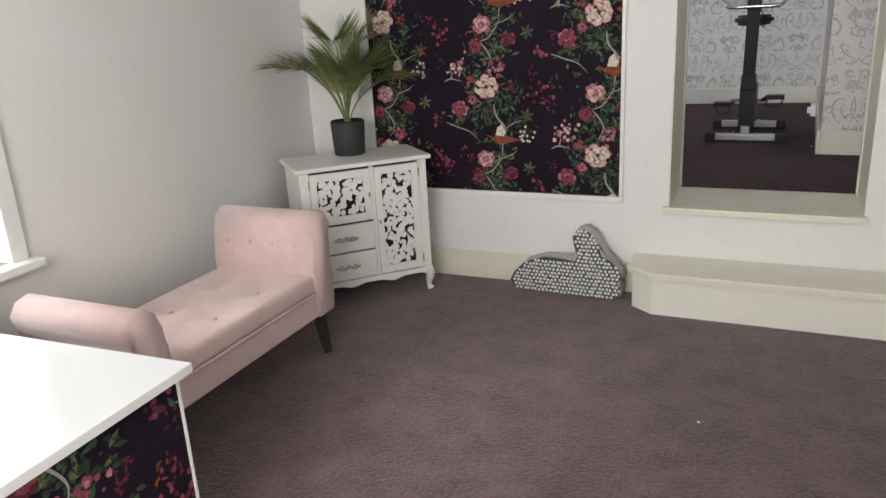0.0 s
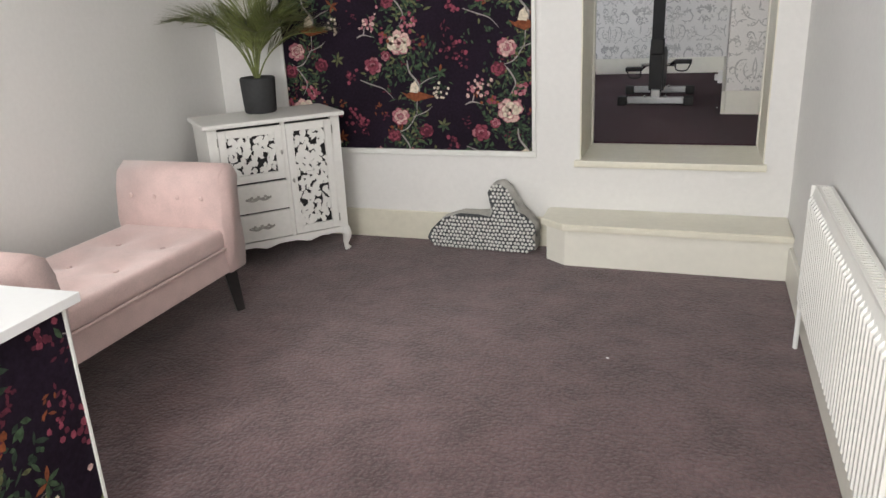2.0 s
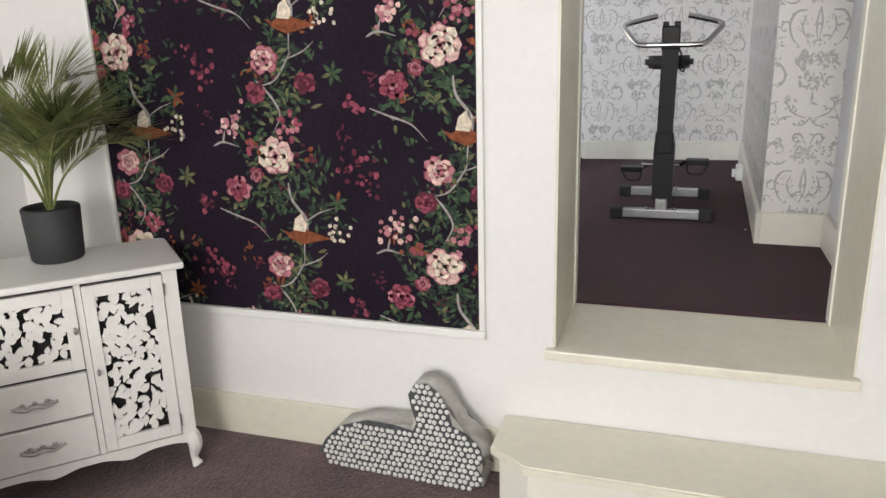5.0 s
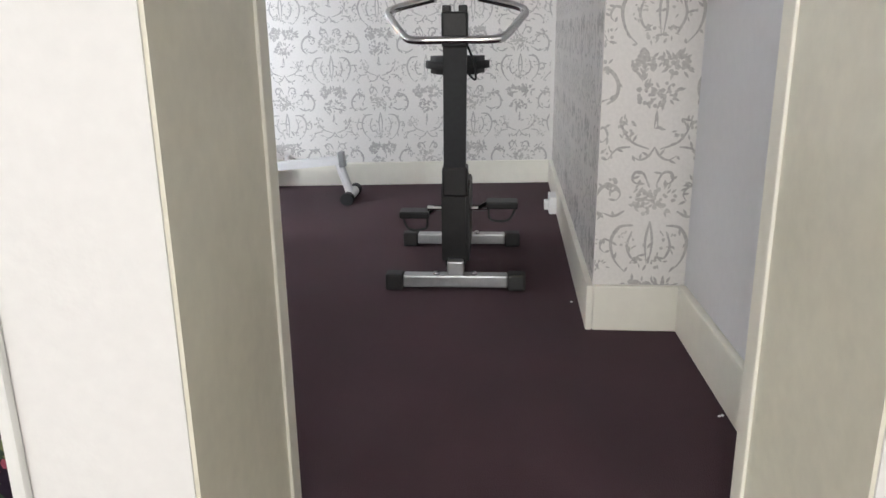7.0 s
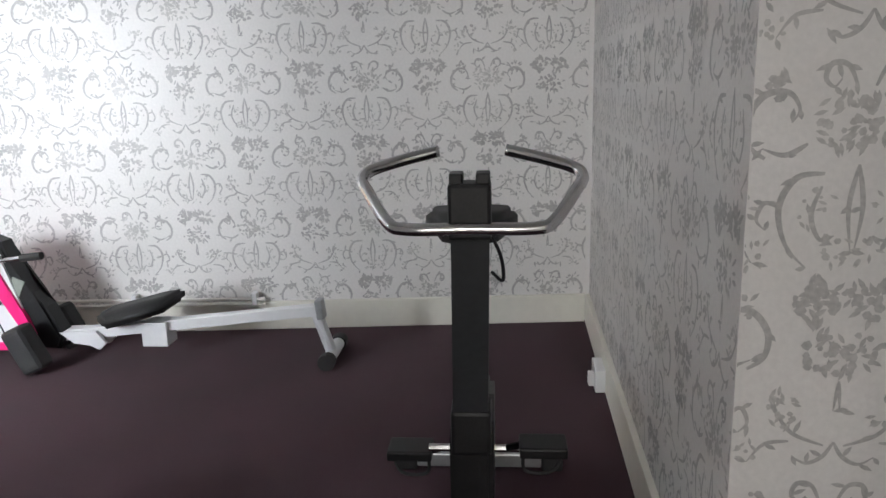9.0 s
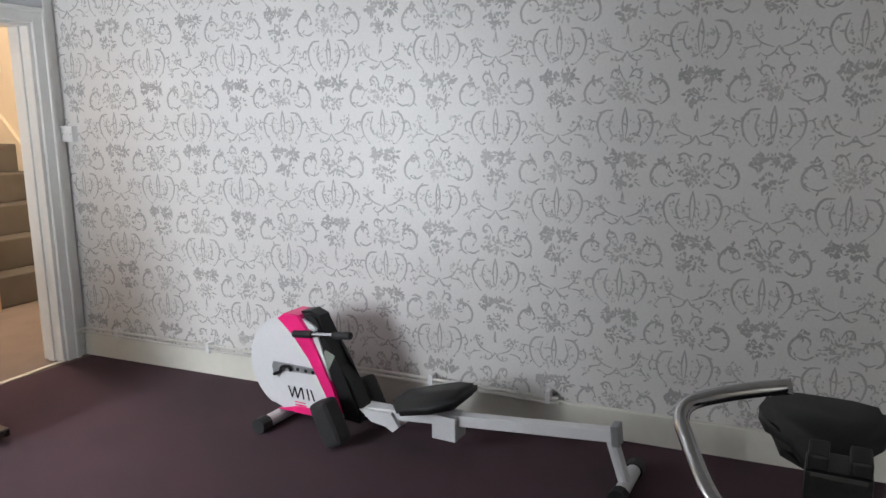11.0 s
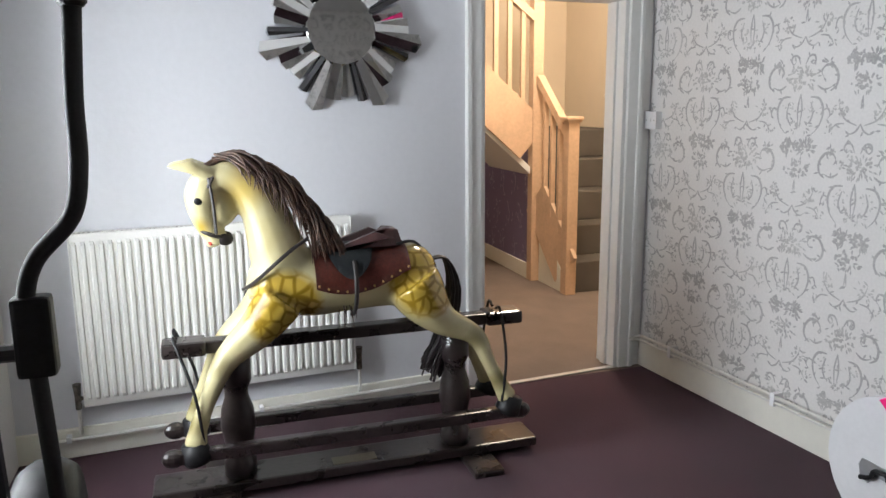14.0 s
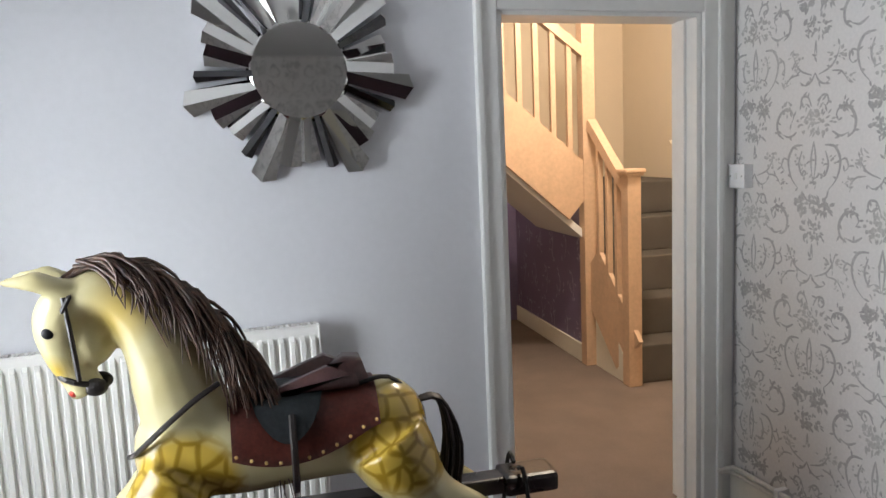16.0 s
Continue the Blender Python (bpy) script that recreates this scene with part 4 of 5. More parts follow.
# ---------- second room ----------
def exercise_bike():
    """x across, y from the handlebar end to the saddle end, z up."""
    k = thing("exercise_bike", pose(0.645, 1.79, 0), "grey and black upright exercise bike with chrome handlebars", "exercise bike")
    for y in (0.0, 0.60):
        bm = box(B(), -0.195, 0.195, y - 0.028, y + 0.028, 0.012, 0.058, 0.006)
        f = part("stabiliser", bm, M_STEEL, k, "silver grey floor bar")
        for s in (-1, 1):
            bm = box(B(), s * 0.195 if s > 0 else -0.262, 0.262 if s > 0 else -0.195, y - 0.032, y + 0.032, 0.0, 0.064, 0.01)
            part("end_cap", bm, M_RUBBER, f, "black rubber end cap")
        for s in (-1, 1):
            part("bolt", ellipsoid(B(), (s * 0.07, y - 0.012, 0.063), (0.013, 0.013, 0.010), u=10, v=6), M_CHROME, f)
    part("neck", box(B(), -0.03, 0.03, -0.02, 0.10, 0.045, 0.11, 0.006), M_STEEL, k)
    part("spine", box(B(), -0.028, 0.028, 0.1, 0.585, 0.06, 0.11, 0.006), M_STEEL, k)
    # drive housing
    o = [(0.02, 0.085), (0.50, 0.085), (0.54, 0.2), (0.52, 0.34), (0.28, 0.4), (0.09, 0.41), (0.02, 0.38)]
    part("drive_housing", prism(B(), o, -0.052, 0.052, 'x', bevel=0.014), M_BLACK, k, "black plastic drive housing")
    # post leans back to the clamp
    bm = B()
    a, b = Vector((-0.002, 0.05, 0.36)), Vector((0.008, -0.06, 0.91))
    vs = []
    for p in (a, b):
        vs.append([bm.verts.new(p + Vector((sx * 0.04, sy * 0.025, 0))) for sx, sy in ((-1, -1), (1, -1), (1, 1), (-1, 1))])
    for i in range(4):
        bm.faces.new((vs[0][i], vs[0][(i + 1) % 4], vs[1][(i + 1) % 4], vs[1][i]))
    bm.faces.new(vs[0])
    bm.faces.new(vs[1])
    part("front_post", bm, M_DGREY, k, "dark grey steel post")
    part("collar", box(B(), -0.047, 0.047, 0.0, 0.10, 0.35, 0.46, 0.01), M_BLACK, k)
    bm = box(B(), -0.036, 0.052, -0.105, -0.025, 0.88, 0.995, 0.008)
    box(bm, -0.033, -0.005, -0.095, -0.035, 0.99, 1.015, 0.004)
    box(bm, 0.021, 0.05, -0.095, -0.035, 0.99, 1.015, 0.004)
    part("clamp", bm, M_BLACK, k, "black handlebar clamp")
    half = [(0.0, -0.105, 0.905), (0.13, -0.105, 0.905), (0.17, -0.09, 0.918), (0.22, -0.02, 0.972), (0.236, 0.02, 0.99), (0.222, 0.05, 1.008), (0.15, 0.08, 1.028), (0.075, 0.095, 1.045)]
    pts = [(0.009 - x, y, z) for x, y, z in reversed(half)] + [(0.009 + x, y, z) for x, y, z in half[1:]]
    bm = tube(B(), smooth_path(pts, 5), 0.0135, 12)
    part("handlebar", bm, M_CHROME, k, "chrome looped handlebar", True)
    bm = tube(B(), smooth_path([(0.04, -0.04, 0.90), (0.07, -0.02, 0.83), (0.075, 0.0, 0.77), (0.05, 0.0, 0.79)], 5), 0.004, 6)
    part("cable", bm, M_BLACK, k)
    # saddle: wide at the back
    o = [(0.125, 0.20), (0.135, 0.13), (0.115, 0.06), (0.06, 0.0), (0.035, -0.08), (0.0, -0.1)]
    o = o + [(-x, y) for x, y in reversed(o[:-1])] + [(-0.06, 0.225), (0.06, 0.225)]
    bm = prism(B(), [(x - 0.012, 0.53 + y - 0.08) for x, y in o], 0.765, 0.835, 'z', bevel=0.02)
    part("saddle", bm, M_RUBBER, k, "black padded saddle", True)
    part("saddle_post", box(B(), -0.04, 0.016, 0.46, 0.52, 0.30, 0.766, 0.006), M_BLACK, k)
    bm = B()
    tube(bm, [(-0.12, 0.22, 0.26), (0.12, 0.22, 0.26)], 0.011, 8)
    tube(bm, [(-0.085, 0.22, 0.26), (-0.12, 0.27, 0.225)], 0.010, 8)
    tube(bm, [(0.085, 0.22, 0.26), (0.12, 0.18, 0.29)], 0.010, 8)
    cr = part("crank", bm, M_CHROME, k, "chrome crank")
    for s, y, z in ((-1, 0.27, 0.225), (1, 0.18, 0.285)):
        pd = part("pedal", box(B(), s * 0.115 if s > 0 else -0.235, 0.235 if s > 0 else -0.115, y - 0.045, y + 0.045, z - 0.012, z + 0.016, 0.006), M_BLACK, cr, "black pedal")
        bm = tube(B(), smooth_path([(s * 0.125, y - 0.03, z), (s * 0.13, y - 0.02, z - 0.055), (s * 0.20, y - 0.01, z - 0.06), (s * 0.23, y + 0.01, z - 0.005)], 5), 0.005, 6)
        part("toe_strap", bm, M_RUBBER, k)


exercise_bike()


def rowing_machine():
    """x from the flywheel to the rear foot, y to the wall, z up."""
    r = thing("rowing_machine", pose(-1.773, 3.31, 0) @ Matrix.Diagonal((1.053, 1.053, 1, 1)), "white, black and hot pink rowing machine along the damask wall", "rowing machine")
    disc = []
    for i in range(40):
        a = math.radians(52 + i * (248 / 39))
        disc.append((0.16 + 0.245 * math.cos(a), 0.31 + 0.245 * math.sin(a)))
    disc += [(0.40, 0.085), (0.43, 0.10)]
    disc = [(x, max(z, 0.085)) for x, z in disc]
    h = part("housing", prism(B(), disc, -0.07, 0.05, 'y', bevel=0.012), M_WHITEM, r, "white flywheel housing")
    pink = [(0.09, 0.535), (0.13, 0.565), (0.21, 0.565), (0.26, 0.50), (0.33, 0.35), (0.39, 0.22), (0.42, 0.12), (0.40, 0.09), (0.345, 0.20), (0.26, 0.36), (0.18, 0.47)]
    part("stripe", prism(B(), pink, -0.082, 0.062, 'y', bevel=0.006), M_HOTPINK, h, "hot pink curved stripe")
    part("lower_stripe", prism(B(), [(0.06, 0.075), (0.40, 0.075), (0.37, 0.115), (0.18, 0.11)], -0.076, 0.056, 'y', bevel=0.004), M_HOTPINK, h, "hot pink lower stripe")
    spine = [(0.20, 0.575), (0.25, 0.585), (0.30, 0.565), (0.34, 0.46), (0.40, 0.33), (0.46, 0.27), (0.52, 0.13), (0.50, 0.075), (0.42, 0.08), (0.40, 0.19), (0.34, 0.34), (0.27, 0.48)]
    part("spine_cover", prism(B(), spine, -0.06, 0.04, 'y', bevel=0.014), M_BLACK, r, "black plastic spine cover")
    part("display", box(B(), -0.028, 0.028, -0.003, 0.003, -0.045, 0.045, 0.002, m=pose(0.345, -0.062, 0.36, 0, 26, 0)), M_SCREEN, r, "grey green display")
    bm = tube(B(), [(0.25, -0.05, 0.49), (0.32, -0.10, 0.50)], 0.013, 8)
    tube(bm, [(0.24, -0.10, 0.485), (0.50, -0.11, 0.515)], 0.010, 8)
    bar = part("pull_bar", bm, M_CHROME, r, "pull handle with foam grips")
    for a, b in (((0.20, -0.10, 0.48), (0.30, -0.102, 0.492)), ((0.42, -0.107, 0.506), (0.51, -0.11, 0.517))):
        part("grip", tube(B(), [a, b], 0.017, 10), M_RUBBER, bar, "black foam grip")
    # tension lever and lettering on the housing
    bm = prism(B(), [(0.04, 0.29), (0.05, 0.315), (0.28, 0.315), (0.30, 0.285), (0.10, 0.275), (0.08, 0.24), (0.05, 0.25)], -0.0735, -0.069, 'y')
    part("recess", bm, M_STEEL, h, "grey recess")
    bm = tube(B(), smooth_path([(0.06, -0.085, 0.255), (0.10, -0.09, 0.275), (0.11, -0.085, 0.3), (0.15, -0.085, 0.305), (0.155, -0.08, 0.285)], 4), 0.008, 7)
    part("lever", bm, M_BLACK, h, "black tension lever")
    for x in (0.19, 0.235, 0.275):
        part("knob", ellipsoid(B(), (x, -0.074, 0.295), (0.009, 0.006, 0.009), u=8, v=6), M_BLACK, h)
    bm = B()
    for x0, x1 in ((0.13, 0.15), (0.165, 0.15), (0.165, 0.18), (0.20, 0.18), (0.205, 0.215), (0.235, 0.245), (0.255, 0.275)):
        tube(bm, [(x0, -0.0715, 0.205), (x1, -0.0715, 0.15)], 0.0035, 5)
    part("badge", bm, M_BLACK, h, "black slanted strokes of a badge")
    bm = box(B(), 0.165, 0.225, -0.0735, -0.0725, 0.128, 0.133)
    box(bm, 0.165, 0.23, -0.0735, -0.0725, 0.114, 0.120)
    part("small_print", bm, M_HOTPINK, h, "pink unreadable small print")
    # feet
    bm = tube(B(), [(0.06, -0.15, 0.037), (0.06, 0.13, 0.037)], 0.03, 12)
    f = part("front_foot", bm, M_WHITEM, r)
    for y0, y1 in ((-0.21, -0.15), (0.13, 0.19)):
        part("foot_cap", tube(B(), [(0.06, y0, 0.037), (0.06, y1, 0.037)], 0.036, 12), M_RUBBER, f, "black rubber cap")
    # rail rises to the rear
    m = pose(0.40, 0, 0.115, 0, -math.degrees(math.atan2(0.125, 1.2)), 0)
    part("rail", box(B(), 0, 1.235, -0.026, 0.026, -0.024, 0.024, 0.004, m=m), M_WHITEM, r, "white steel rail")
    part("rail_end", box(B(), 1.21, 1.24, -0.03, 0.03, -0.04, 0.045, 0.004, m=m), M_STEEL, r)
    bm = prism(B(), [(0.50, 0.15), (0.66, 0.155), (0.70, 0.10), (0.67, 0.07), (0.63, 0.09), (0.56, 0.10)], -0.05, -0.03, 'y')
    prism(bm, [(0.50, 0.15), (0.66, 0.155), (0.70, 0.10), (0.67, 0.07), (0.63, 0.09), (0.56, 0.10)], 0.03, 0.05, 'y')
    part("hinge_plate", bm, M_WHITEM, r, "white hinge plates")
    part("seat_bracket", box(B(), 0.86, 0.97, -0.05, 0.05, 0.085, 0.195, 0.005), M_WHITEM, r)
    o = [(0.68, -0.06), (0.74, -0.13), (0.90, -0.145), (1.0, -0.10), (1.0, 0.10), (0.90, 0.145), (0.74, 0.13), (0.68, 0.06)]
    bm = prism(B(), o, 0.0, 0.055, 'z', bevel=0.016)
    for v in bm.verts:
        v.co.z += 0.185 + max(0, (v.co.x - 0.76)) * 0.3 + max(0, 0.74 - v.co.x) * 0.05 + 0.12 * abs(v.co.y) ** 1.5
    part("seat", bm, M_RUBBER, r, "black moulded seat", True)
    bm = tube(B(), [(1.60, 0, 0.225), (1.655, 0, 0.05)], 0.024, 10)
    part("rear_leg", bm, M_WHITEM, r)
    rf = part("rear_foot", tube(B(), [(1.655, -0.07, 0.036), (1.655, 0.13, 0.036)], 0.028, 12), M_WHITEM, r)
    for y0, y1 in ((-0.115, -0.07), (0.13, 0.18)):
        part("foot_cap", tube(B(), [(1.655, y0, 0.036), (1.655, y1, 0.036)], 0.036, 12), M_RUBBER, rf, "black rubber cap")
    for y in (-0.17, 0.14):
        bm = box(B(), -0.05, 0.05, -0.05, 0.05, -0.11, 0.10, 0.03, 3, m=pose(0.43, y, 0.125, 0, -24, 0))
        part("foot_plate", bm, M_RUBBER, r, "black foot plate with strap")


rowing_machine()


# rocking horse paint: cream with ochre dappled patches, darker joints
M_HPAINT = bpy.data.materials.new("dappled_horse_paint")
M_HPAINT.use_nodes = True
nt = M_HPAINT.node_tree
hb = nt.nodes["Principled BSDF"]
tc = nt.nodes.new("ShaderNodeTexCoord")


def node(kind, **values):
    n = nt.nodes.new(kind)
    for key, v in values.items():
        n.inputs[key].default_value = v
    return n


def blend(a, b, fac):
    mx = nt.nodes.new("ShaderNodeMix")
    mx.data_type = 'RGBA'
    nt.links.new(fac, mx.inputs[0])
    for sock, val in ((mx.inputs[6], a), (mx.inputs[7], b)):
        if isinstance(val, tuple):
            sock.default_value = (*val, 1)
        else:
            nt.links.new(val, sock)
    return mx.outputs[2]


def patch(c, r, soft):
    d = nt.nodes.new("ShaderNodeVectorMath")
    d.operation = 'DISTANCE'
    d.inputs[1].default_value = c
    nt.links.new(tc.outputs["Object"], d.inputs[0])
    mr = node("ShaderNodeMapRange")
    mr.inputs[1].default_value, mr.inputs[2].default_value = r, r - soft
    nt.links.new(d.outputs["Value"], mr.inputs[0])
    return mr.outputs[0]


def plus(a, b):
    m = nt.nodes.new("ShaderNodeMath")
    m.operation, m.use_clamp = 'MAXIMUM', True
    nt.links.new(a, m.inputs[0])
    nt.links.new(b, m.inputs[1])
    return m.outputs[0]


def times(a, b):
    m = nt.nodes.new("ShaderNodeMath")
    m.operation = 'MULTIPLY'
    nt.links.new(a, m.inputs[0])
    nt.links.new(b, m.inputs[1])
    return m.outputs[0]


grain = node("ShaderNodeTexNoise", Scale=6.0, Detail=4.0)
nt.links.new(tc.outputs["Object"], grain.inputs["Vector"])
base = blend((0.42, 0.35, 0.15), (0.56, 0.52, 0.33), grain.outputs[0])
shoulder = plus(patch((0.26, 0.13, 0.73), 0.16, 0.04), patch((-0.29, 0.12, 0.80), 0.16, 0.04))
crest = plus(patch((0.36, 0.0, 1.17), 0.12, 0.07), patch((0.54, 0.05, 1.03), 0.05, 0.04))
legs = plus(plus(patch((0.5, 0.10, 0.55), 0.07, 0.05), patch((-0.5, 0.1, 0.55), 0.07, 0.05)), plus(patch((0.6, 0.11, 0.33), 0.06, 0.04), patch((-0.6, 0.11, 0.36), 0.06, 0.04)))
legs = plus(legs, plus(patch((0.5, -0.10, 0.55), 0.07, 0.05), patch((0.6, -0.11, 0.33), 0.06, 0.04)))
vor = nt.nodes.new("ShaderNodeTexVoronoi")
vor.feature = 'DISTANCE_TO_EDGE'
vor.inputs["Scale"].default_value = 19
nt.links.new(tc.outputs["Object"], vor.inputs["Vector"])
edge = node("ShaderNodeMapRange")
edge.inputs[1].default_value, edge.inputs[2].default_value = 0.16, 0.05
nt.links.new(vor.outputs["Distance"], edge.inputs[0])
col = blend(base, (0.44, 0.30, 0.045), shoulder)
col = blend(col, (0.24, 0.15, 0.012), times(shoulder, edge.outputs[0]))
col = blend(col, (0.36, 0.24, 0.02), crest)
col = blend(col, (0.17, 0.14, 0.05), legs)
nt.links.new(col, hb.inputs["Base Color"])
hb.inputs["Roughness"].default_value, hb.inputs["Coat Weight"].default_value = 0.25, 0.3


def rocking_horse():
    """x towards the head, y towards the middle of the room, z up."""
    h = thing("rocking_horse", pose(-2.78, 1.73, 0, 0, 0, -90) @ Matrix.Diagonal((0.98, 1, 1.012, 1)), "cream and ochre dappled wooden rocking horse on a dark stand", "rocking horse")
    bm = B()
    tube(bm, smooth_path([(-0.31, 0, 0.79), (-0.24, 0, 0.80), (-0.11, 0, 0.795), (0.06, 0, 0.79), (0.2, 0, 0.80), (0.33, 0, 0.81)], 4), [0.07, 0.105, 0.118, 0.125, 0.125, 0.123, 0.12, 0.117, 0.115, 0.115, 0.115, 0.117, 0.12, 0.124, 0.127, 0.128, 0.128, 0.125, 0.12, 0.11, 0.08], 20)
    ellipsoid(bm, (-0.24, 0, 0.80), (0.135, 0.13, 0.128))
    ellipsoid(bm, (0.27, 0, 0.80), (0.12, 0.125, 0.135))
    tube(bm, smooth_path([(0.22, 0, 0.80), (0.265, 0, 0.93), (0.30, 0, 1.06), (0.35, 0, 1.165), (0.425, 0, 1.21), (0.50, 0, 1.195)], 4), [0.125, 0.125, 0.12, 0.115, 0.108, 0.104, 0.10, 0.095, 0.09, 0.086, 0.083, 0.08, 0.077, 0.074, 0.07, 0.067, 0.065, 0.062, 0.058, 0.052, 0.045], 16)
    tube(bm, smooth_path([(0.49, 0, 1.20), (0.525, 0, 1.14), (0.52, 0, 1.06), (0.49, 0, 0.995), (0.475, 0, 0.965)], 4), [0.055, 0.062, 0.067, 0.068, 0.067, 0.063, 0.058, 0.053, 0.049, 0.046, 0.043, 0.042, 0.042, 0.044, 0.044, 0.04, 0.03], 14)
    ellipsoid(bm, (0.455, 0, 1.10), (0.055, 0.045, 0.07))
    for s in (1, -1):
        tube(bm, smooth_path([(0.27, s * 0.075, 0.76), (0.36, s * 0.09, 0.66), (0.475, s * 0.10, 0.565), (0.535, s * 0.105, 0.46), (0.585, s * 0.11, 0.345), (0.60, s * 0.115, 0.30), (0.61, s * 0.12, 0.255)], 3), [0.095, 0.092, 0.085, 0.075, 0.066, 0.057, 0.05, 0.045, 0.04, 0.036, 0.033, 0.031, 0.034, 0.036, 0.034, 0.036, 0.04, 0.043, 0.046], 12)
        tube(bm, smooth_path([(-0.25, s * 0.07, 0.78), (-0.30, s * 0.085, 0.70), (-0.375, s * 0.095, 0.62), (-0.505, s * 0.10, 0.55), (-0.56, s * 0.105, 0.44), (-0.61, s * 0.11, 0.34), (-0.645, s * 0.115, 0.275)], 3), [0.115, 0.115, 0.11, 0.10, 0.088, 0.075, 0.063, 0.053, 0.046, 0.043, 0.038, 0.033, 0.031, 0.031, 0.032, 0.034, 0.037, 0.041, 0.045], 12)
        # ears point forward
        tube(bm, [(0.49, s * 0.04, 1.225), (0.555, s * 0.048, 1.25), (0.645, s * 0.05, 1.255)], [0.024, 0.027, 0.006], 8)
    body = part("body", bm, M_HPAINT, h, "cream painted body with ochre dapples", True)
    rm = body.modifiers.new("fuse", 'REMESH')
    rm.mode, rm.voxel_size, rm.use_smooth_shade = 'VOXEL', 0.0095, True
    sm = body.modifiers.new("soften", 'SMOOTH')
    sm.iterations, sm.factor = 6, 0.5
    for s in (1, -1):
        part("eye", ellipsoid(B(), (0.54, s * 0.058, 1.13), (0.016, 0.009, 0.014), u=12, v=8), M_BLACK, h, "black glass eye", True)
        part("nostril", ellipsoid(B(), (0.505, s * 0.028, 0.975), (0.012, 0.010, 0.010), u=10, v=6), M_RED, h, "red painted nostril")
        for x, z in ((0.612, 0.245), (-0.655, 0.262)):
            bm = lathe(B(), [(0.046, 0.03), (0.056, -0.03), (0.05, -0.045)], 14, pose(x, s * 0.12, z - 0.01, 0, 12 if x > 0 else -20, 0))
            part("hoof", bm, M_BLACK, h, "black painted hoof", True)
    # mane: long strands falling to the near side
    rnd = random.Random(11)
    bm = B()
    for i in range(260):
        t = rnd.random()
        p = Vector((0.47 - 0.34 * t, 0, 1.275 - 0.30 * t * t)) + Vector((rnd.uniform(-0.015, 0.015), rnd.uniform(-0.012, 0.012), rnd.uniform(-0.005, 0.02)))
        s = 1 if rnd.random() < 0.8 else -1
        ln = rnd.uniform(0.12, 0.27) * (0.35 + 0.95 * t)
        q1 = p + Vector((-0.05 - 0.02 * t, s * rnd.uniform(0.02, 0.045), -0.01 + rnd.uniform(-0.01, 0.02)))
        q2 = q1 + Vector((-0.055 * rnd.uniform(0.5, 1.3), s * 0.04, -ln * 0.5))
        q3 = q2 + Vector((-0.02 * rnd.uniform(-0.5, 2), s * 0.012, -ln * 0.55))
        tube(bm, smooth_path([p, q1, q2, q3], 3), [0.005, 0.0055, 0.0055, 0.005, 0.005, 0.0045, 0.004, 0.003, 0.002, 0.001], 4, caps=False)
    for i in range(30):
        p = Vector((0.50 + rnd.uniform(-0.02, 0.02), rnd.uniform(-0.03, 0.03), 1.245))
        tube(bm, smooth_path([p, p + Vector((-0.06, rnd.uniform(-0.02, 0.03), 0.028)), p + Vector((-0.14, rnd.uniform(-0.03, 0.05), -0.005))], 3), 0.004, 4, caps=False)
    part("mane", bm, M_MANE, h, "long brown horsehair mane", True)
    bm = B()
    for i in range(90):
        p = Vector((-0.345, rnd.uniform(-0.015, 0.015), 0.85))
        o = Vector((rnd.uniform(-0.02, 0.02), rnd.uniform(-0.03, 0.03), 0))
        tube(bm, smooth_path([p, p + Vector((-0.065, 0, 0.0)) + o * 0.3, p + Vector((-0.10, 0, -0.12)) + o, p + Vector((-0.075, -0.03, -0.30)) + o * 1.4, p + Vector((-0.02, -0.06, rnd.uniform(-0.52, -0.42))) + o * 2], 3), 0.0045, 4, caps=False)
    part("tail", bm, M_TAIL, h, "dark brown horsehair tail", True)
    # saddle: cloth, flap, seat and cantle, wrapped over the barrel
    def wrap(x, a, r):
        return (x, r * math.sin(a), 0.795 + r * math.cos(a))

    def shell(outline_fn, r, n=14, k=10, thick=0.006):
        b2 = B()
        rows = []
        for i in range(n + 1):
            x, amax = outline_fn(i / n)
            rows.append([b2.verts.new(wrap(x, -amax + 2 * amax * j / k, r)) for j in range(k + 1)])
        for a, c in zip(rows, rows[1:]):
            for j in range(k):
                b2.faces.new((a[j], a[j + 1], c[j + 1], c[j]))
        bmesh.ops.solidify(b2, geom=b2.faces, thickness=thick)
        return b2
    sad = part("saddle_cloth", shell(lambda t: (0.14 - 0.37 * t, 1.2 + 0.55 * math.sin(math.pi * min(1, t * 0.8 + 0.22))), 0.139), M_SADDLE, h, "oxblood leather saddle skirt", True)
    part("saddle_flap", shell(lambda t: (0.09 - 0.18 * t, 0.5 + 0.85 * math.sin(math.pi * t) ** 0.6), 0.149), M_SEATL, sad, "dark slate leather flap", True)
    bm = prism(B(), [(0.10, 0.925), (0.04, 0.935), (-0.06, 0.94), (-0.12, 0.96), (-0.155, 0.99), (-0.20, 0.985), (-0.215, 0.94), (-0.21, 0.90), (0.08, 0.90)], -0.075, 0.075, 'y', bevel=0.028)
    part("saddle_seat", bm, M_SADTOP, sad, "maroon leather seat with a raised cantle", True)
    for i in range(11):
        t = i / 10
        x, a = 0.13 - 0.35 * t, 1.12 + 0.55 * math.sin(math.pi * min(1, t * 0.8 + 0.22))
        part("stud", ellipsoid(B(), wrap(x, a, 0.142), (0.005, 0.005, 0.005), u=6, v=4), M_BRASS, sad)
    bm = tube(B(), [wrap(-0.01, a / 10, 0.152 - 0.006 * max(0, a - 14) / 5) for a in range(9, 30)], 0.009, 6)
